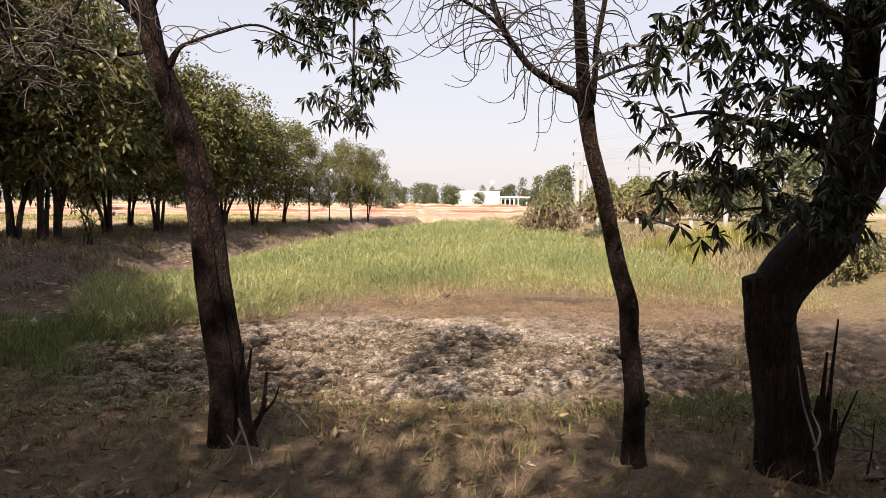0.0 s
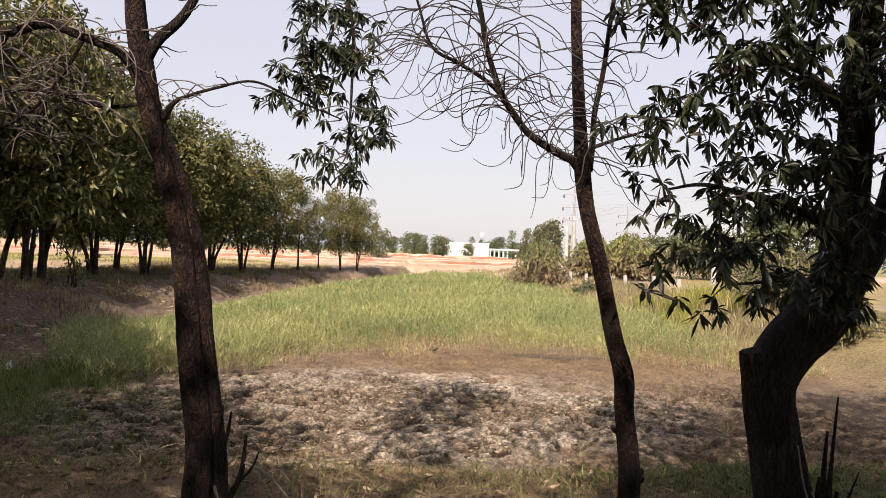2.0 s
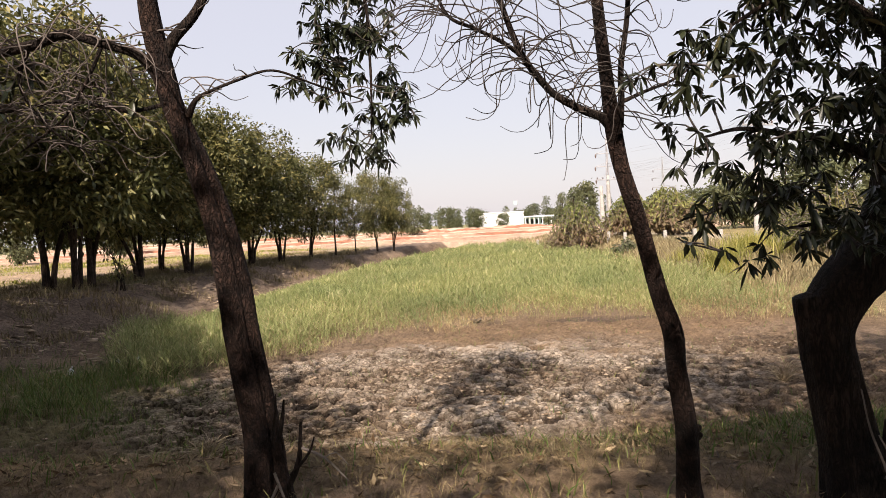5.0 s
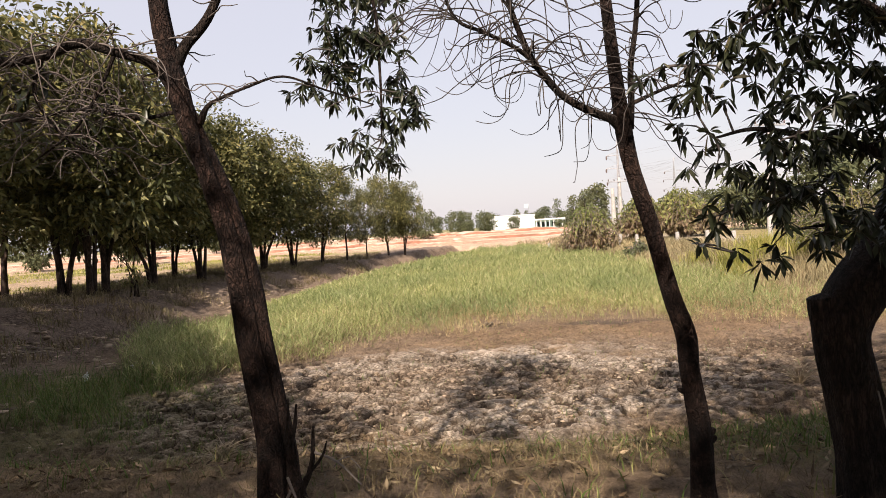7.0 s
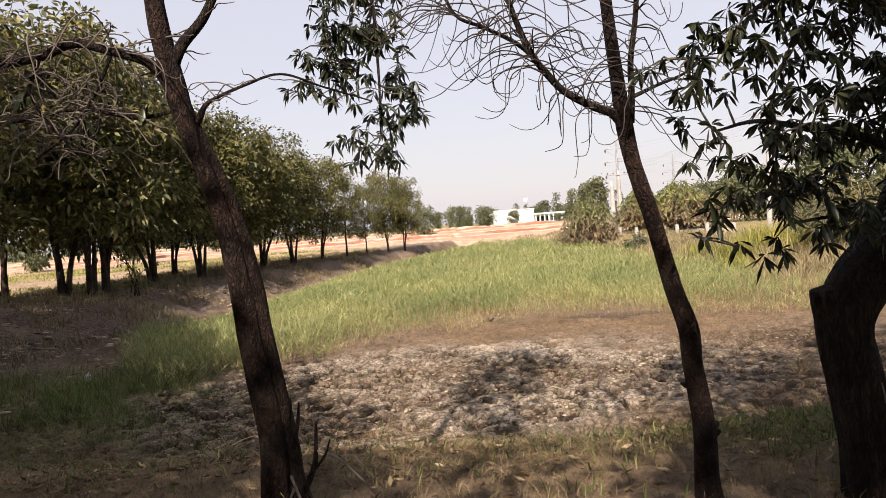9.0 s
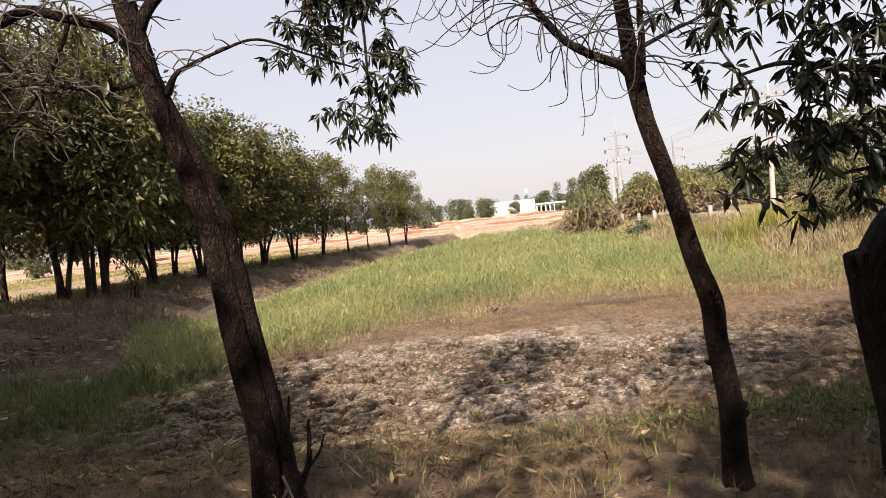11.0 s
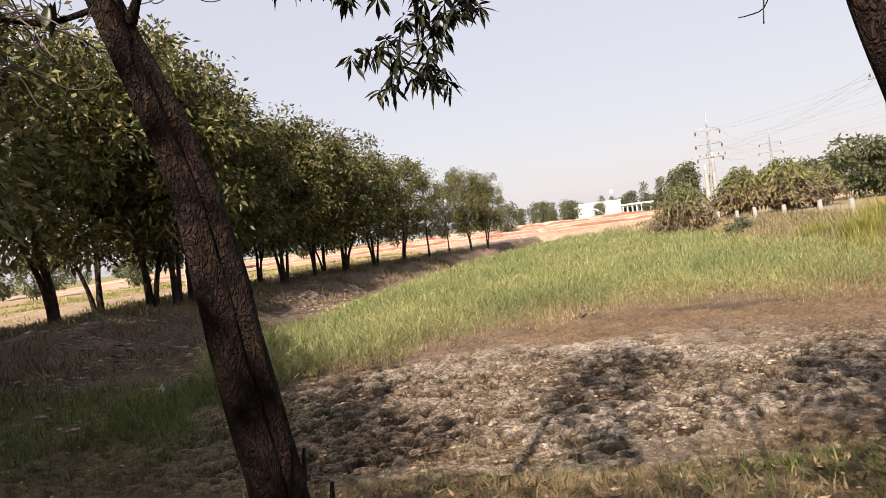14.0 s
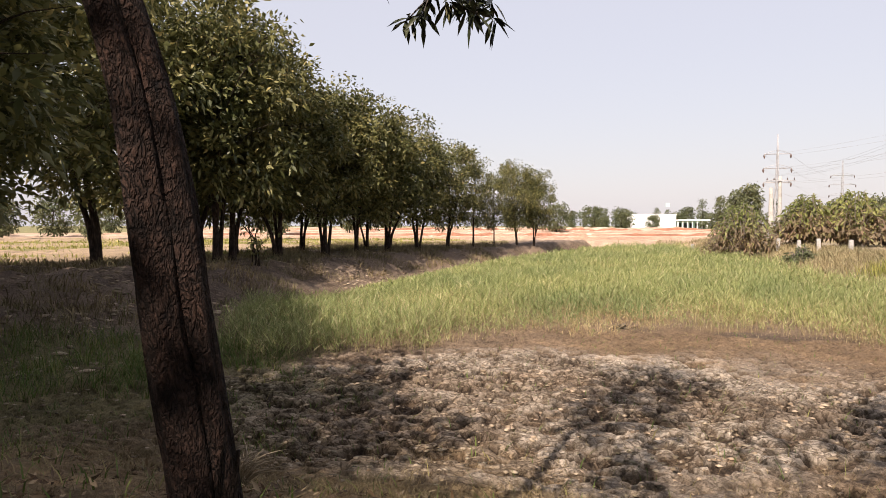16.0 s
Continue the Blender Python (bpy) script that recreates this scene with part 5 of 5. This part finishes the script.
def pylon(x, y, h, w, arms, label):
    root = thing("pylon", (x, y, float(ground_z(x, y)) - 0.2), label, "pylon", "pylons")
    bars = []
    n = 12
    for sx, sy in ((-1, -1), (1, -1), (1, 1), (-1, 1)):
        bars.append(tube([(sx * w, sy * w, 0), (sx * w * 0.4, sy * w * 0.4, h * 0.6), (sx * w * 0.08, sy * w * 0.08, h)], (0.07, 0.06, 0.04), 4, 1.5))
    for k in range(n):
        z0, z1 = h * k / n, h * (k + 1) / n
        a, b = (np.interp(z, (0, h * 0.6, h), (w, w * 0.4, w * 0.08)) for z in (z0, z1))
        for s in (-1, 1):
            bars.append(tube([(-a, s * a, z0), (b, s * b, z1)], (0.03, 0.03), 4, 9))
            bars.append(tube([(s * a, -a, z0), (s * b, b, z1)], (0.03, 0.03), 4, 9))
    part("lattice", mesh_from("lattice", *join(bars), STEEL), None, root)
    for z, half in arms:
        arm = part("crossarm", mesh_from("crossarm", *join([tube([(-half, 0, z), (half, 0, z)], (0.06, 0.06), 4, 9), tube([(-half, 0, z), (0, 0, z + 0.5), (half, 0, z)], (0.03, 0.03, 0.03), 4, 9)]), STEEL), None, root)
        for sx in (-half, half):
            part("insulator", mesh_from("insulator", *tube([(sx, 0, z - 0.05), (sx, 0, z - 0.3), (sx, 0, z - 0.6)], (0.08, 0.14, 0.06), 6, 0.3), CERAMIC), None, arm)


pylon(25.9, 100.0, 13.8, 0.34, ((11.2, 1.65), (9.3, 1.75), (7.4, 1.7)), "thin grey steel lattice power pylon")
pylon(55.8, 160.0, 15.6, 0.45, ((12.4, 2.3), (10.4, 2.6), (8.2, 2.6)), "far grey steel lattice power pylon")


def wires(name, a, b, sag, r, label):
    a, b = np.array(a), np.array(b)
    t = np.linspace(0, 1, 14)[:, None]
    p = a + (b - a) * t - np.array([0, 0, 1.0]) * sag * 4 * t * (1 - t)
    ob = new(name, mesh_from(name, *tube(p, np.full(14, r), 4, 4.0, cap=False), STEEL))
    tagged(ob, label, "wire", "overhead wires")


for dx in (-0.78, -0.38, 0.38, 0.78):
    wires("overhead_wire", (16.95 + dx, 37.9, 6.4), (15.4 + dx * 1.2, 61.8, 5.2), 0.5, 0.005, "thin grey overhead wire between poles")
    wires("overhead_wire", (16.95 + dx, 37.9, 6.4), (18.2 + dx, 8.0, 6.6), 0.5, 0.005, "thin grey overhead wire between poles")
for z, half in ((11.2, 1.65), (9.3, 1.75), (7.4, 1.7)):
    for s in (-1, 1):
        wires("overhead_wire", (25.9 + s * half, 100, z - 0.5), (46 + s * half, 25, z + 3.0), 1.6, 0.008, "thin grey high-voltage wire")
        wires("overhead_wire", (25.9 + s * half, 100, z - 0.5), (55.8 + s * 2.4, 160, z + 0.8), 1.6, 0.010, "thin grey high-voltage wire")


# ---------------------------------------------------------------- far building and trees
def far_building():
    root = thing("building", (13.2, 170, 0.0), "long low white building with a pale green wing", "building")
    bm = bmesh.new()
    box(bm, 0, 10.2, 0, 14, -0.5, 3.9)
    part("wall", bm, WHITEWASH, root)
    bm = bmesh.new()
    box(bm, -0.15, 10.35, -0.15, 14.1, 3.9, 4.1)
    part("parapet", bm, WHITEWASH, root)
    bm = bmesh.new()
    box(bm, 10.2, 17.6, 2.2, 12, -0.5, 2.4)
    part("wing", bm, TEAL, root)
    bm = bmesh.new()
    box(bm, 9.9, 18.0, 0.2, 12.2, 2.4, 2.75)
    part("wing_roof", bm, WHITEWASH, root)
    for k in range(7):
        bm = bmesh.new()
        box(bm, 10.6 + k * 1.1, 10.85 + k * 1.1, 0.5, 0.75, -0.5, 2.4)
        part("column", bm, WHITEWASH, root)
    for k in range(5):
        bm = bmesh.new()
        box(bm, 10.9 + k * 1.35, 11.7 + k * 1.35, 2.15, 2.25, 0.7, 1.9)
        part("window", bm, DARK, root)
    part("mast", mesh_from("mast", *tube([(9.2, 3, 4.1), (9.2, 3, 7.0)], (0.06, 0.05), 6, 2), STEEL), None, root)
    bm = bmesh.new()
    box(bm, 8.2, 9.15, 2.97, 3.03, 5.9, 6.8)
    part("sign_board", bm, TEAL, root)


far_building()
FAR_KINDS = [grove_tree(81, 8.0, 2.2, 1500, 0.15, 0.7, 1, LEAF_FAR), grove_tree(82, 8.0, 3.6, 2200, 0.12, 0.75, 2, LEAF_FAR), grove_tree(83, 9.0, 1.3, 800, 0.1, 0.6, 1, LEAF_FAR)]
rf = np.random.default_rng(83)


def far_tree(x, y, h, kind, label="green tree in the distance, leaf colour paled as haze", wide=1.0):
    base_h = (8.0, 8.0, 9.0)[kind]
    plant("tree", FAR_KINDS[kind], (x, y, float(ground_z(x, y)) - 0.1), rf.uniform(0, 6.28), (wide * h / base_h, wide * h / base_h, h / base_h), label, "tree", "distant trees")


for x, y, h, kind in ((26.0, 60, 5.0, 1), (29.0, 62, 4.6, 1), (27.8, 55, 6.8, 2), (29.4, 54, 6.2, 0), (31.5, 52, 6.5, 1), (20.8, 110, 5.6, 2), (22.0, 106, 6.6, 2), (23.4, 114, 6.2, 2), (24.8, 110, 7.4, 0), (25.9, 113, 7.8, 2), (27.5, 116, 6.0, 2), (29.0, 112, 5.6, 2), (31, 105, 5.2, 0), (36, 108, 5.2, 0), (41, 106, 5.6, 1), (47, 108, 6, 1), (33.5, 72, 4.2, 1), (45, 112, 5.4, 2), (39, 111, 5.6, 2)):
    far_tree(x, y, h, kind)
for k in range(34):
    x = -150 + k * 9.2 + rf.normal(0, 2)
    y = 205 + rf.normal(0, 12)
    far_tree(x, y, rf.uniform(4.5, 8.0), int(rf.integers(0, 3)), wide=1.3)
for x, y, h, kind in ((9.5, 150, 5.0, 1), (6.0, 158, 3.2, 1), (17.0, 160, 3.4, 1), (26, 150, 2.4, 1), (30, 152, 2.6, 1), (2.0, 165, 4.2, 2), (4.5, 172, 6.0, 2), (34.5, 175, 9, 2), (37, 178, 8, 2), (31.5, 182, 8.5, 2), (-1.0, 168, 4.5, 0), (-3.0, 92, 3.8, 1), (8, 190, 6, 2), (22, 195, 6.5, 2), (25, 196, 6.2, 2)):
    far_tree(x, y, h, kind)
for k in range(16):
    far_tree(-30 - 4.5 * k + rf.normal(0, 2), 78 + rf.normal(0, 10), rf.uniform(4, 6.5), int(rf.integers(0, 2)))


# ---------------------------------------------------------------- small things
def plastic_scrap(x, y, size, seed, label):
    rand = np.random.default_rng(seed)
    bm = bmesh.new()
    bmesh.ops.create_icosphere(bm, subdivisions=3, radius=size)
    for v in bm.verts:
        k = 0.75 + 0.9 * (noise.noise(v.co * (2.2 / size) + Vector((seed, 0, 0))))
        v.co = Vector((v.co.x * k * 0.55, v.co.y * k * 0.7, v.co.z * k))
    ob = part("plastic_bag", bm, BAG)
    ob.location = (x, y, float(ground_z(x, y)) + size * 0.55)
    tagged(ob, label, "litter")


def earth_heap(x, y, size, seed):
    bm = bmesh.new()
    bmesh.ops.create_icosphere(bm, subdivisions=4, radius=size)
    for v in bm.verts:
        k = 0.7 + 0.8 * noise.noise(v.co * (3.0 / size) + Vector((seed, 1, 2))) + 0.3 * noise.noise(v.co * (9.0 / size))
        v.co = Vector((v.co.x * k * 1.4, v.co.y * k, max(v.co.z, -0.2 * size) * k * 0.75))
    ob = part("earth_heap", bm, CLOD)
    ob.location = (x, y, float(ground_z(x, y)))
    tagged(ob, "small heap of dug dark earth in the mud", "earth")


earth_heap(0.05, 20.2, 0.16, 3)
earth_heap(0.45, 20.4, 0.10, 5)
earth_heap(-0.3, 20.5, 0.08, 6)


def dry_shrub(x, y, spread, seed):
    rand = np.random.default_rng(seed)
    root = thing("dry_shrub", (x, y, float(ground_z(x, y)) - 0.02), "pale dry twiggy shrub on the mud", "shrub")
    stems = []
    for _ in range(70):
        a, h = rand.uniform(0, 6.28), rand.uniform(0.15, 0.5) * spread
        r = spread * rand.uniform(0.1, 0.6)
        stems.append(tube([(0, 0, 0), (np.cos(a) * r * 0.5, np.sin(a) * r * 0.5, h * 0.8), (np.cos(a) * r + rand.normal(0, 0.05), np.sin(a) * r, h)], (0.006, 0.005, 0.002), 4, 0.1, cap=False))
    tagged(part("twig", mesh_from("twig", *join(stems), STRAW_TWIG), None, root), kind="stuff")


dry_shrub(4.8, 12.1, 1.0, 91)
dry_shrub(4.2, 12.4, 0.7, 92)
dry_shrub(-3.2, 8.4, 0.5, 93)
plastic_scrap(-8.1, 17.2, 0.07, 4, "torn white plastic scrap among the weeds")
plastic_scrap(-7.8, 17.5, 0.09, 7, "torn white plastic scrap among the weeds")
plastic_scrap(-8.65, 16.3, 0.10, 1, "crumpled white plastic bag among the weeds")


def field_post(x, y, h):
    root = thing("field_post", (x, y, float(ground_z(x, y)) - 0.1), "pale upright post on the open field", "post")
    part("shaft", mesh_from("shaft", *tube([(0, 0, 0), (0, 0, h)], (0.09, 0.08), 8, 1.0), CONCRETE, True), None, root)


field_post(-26.0, 50.0, 2.2)
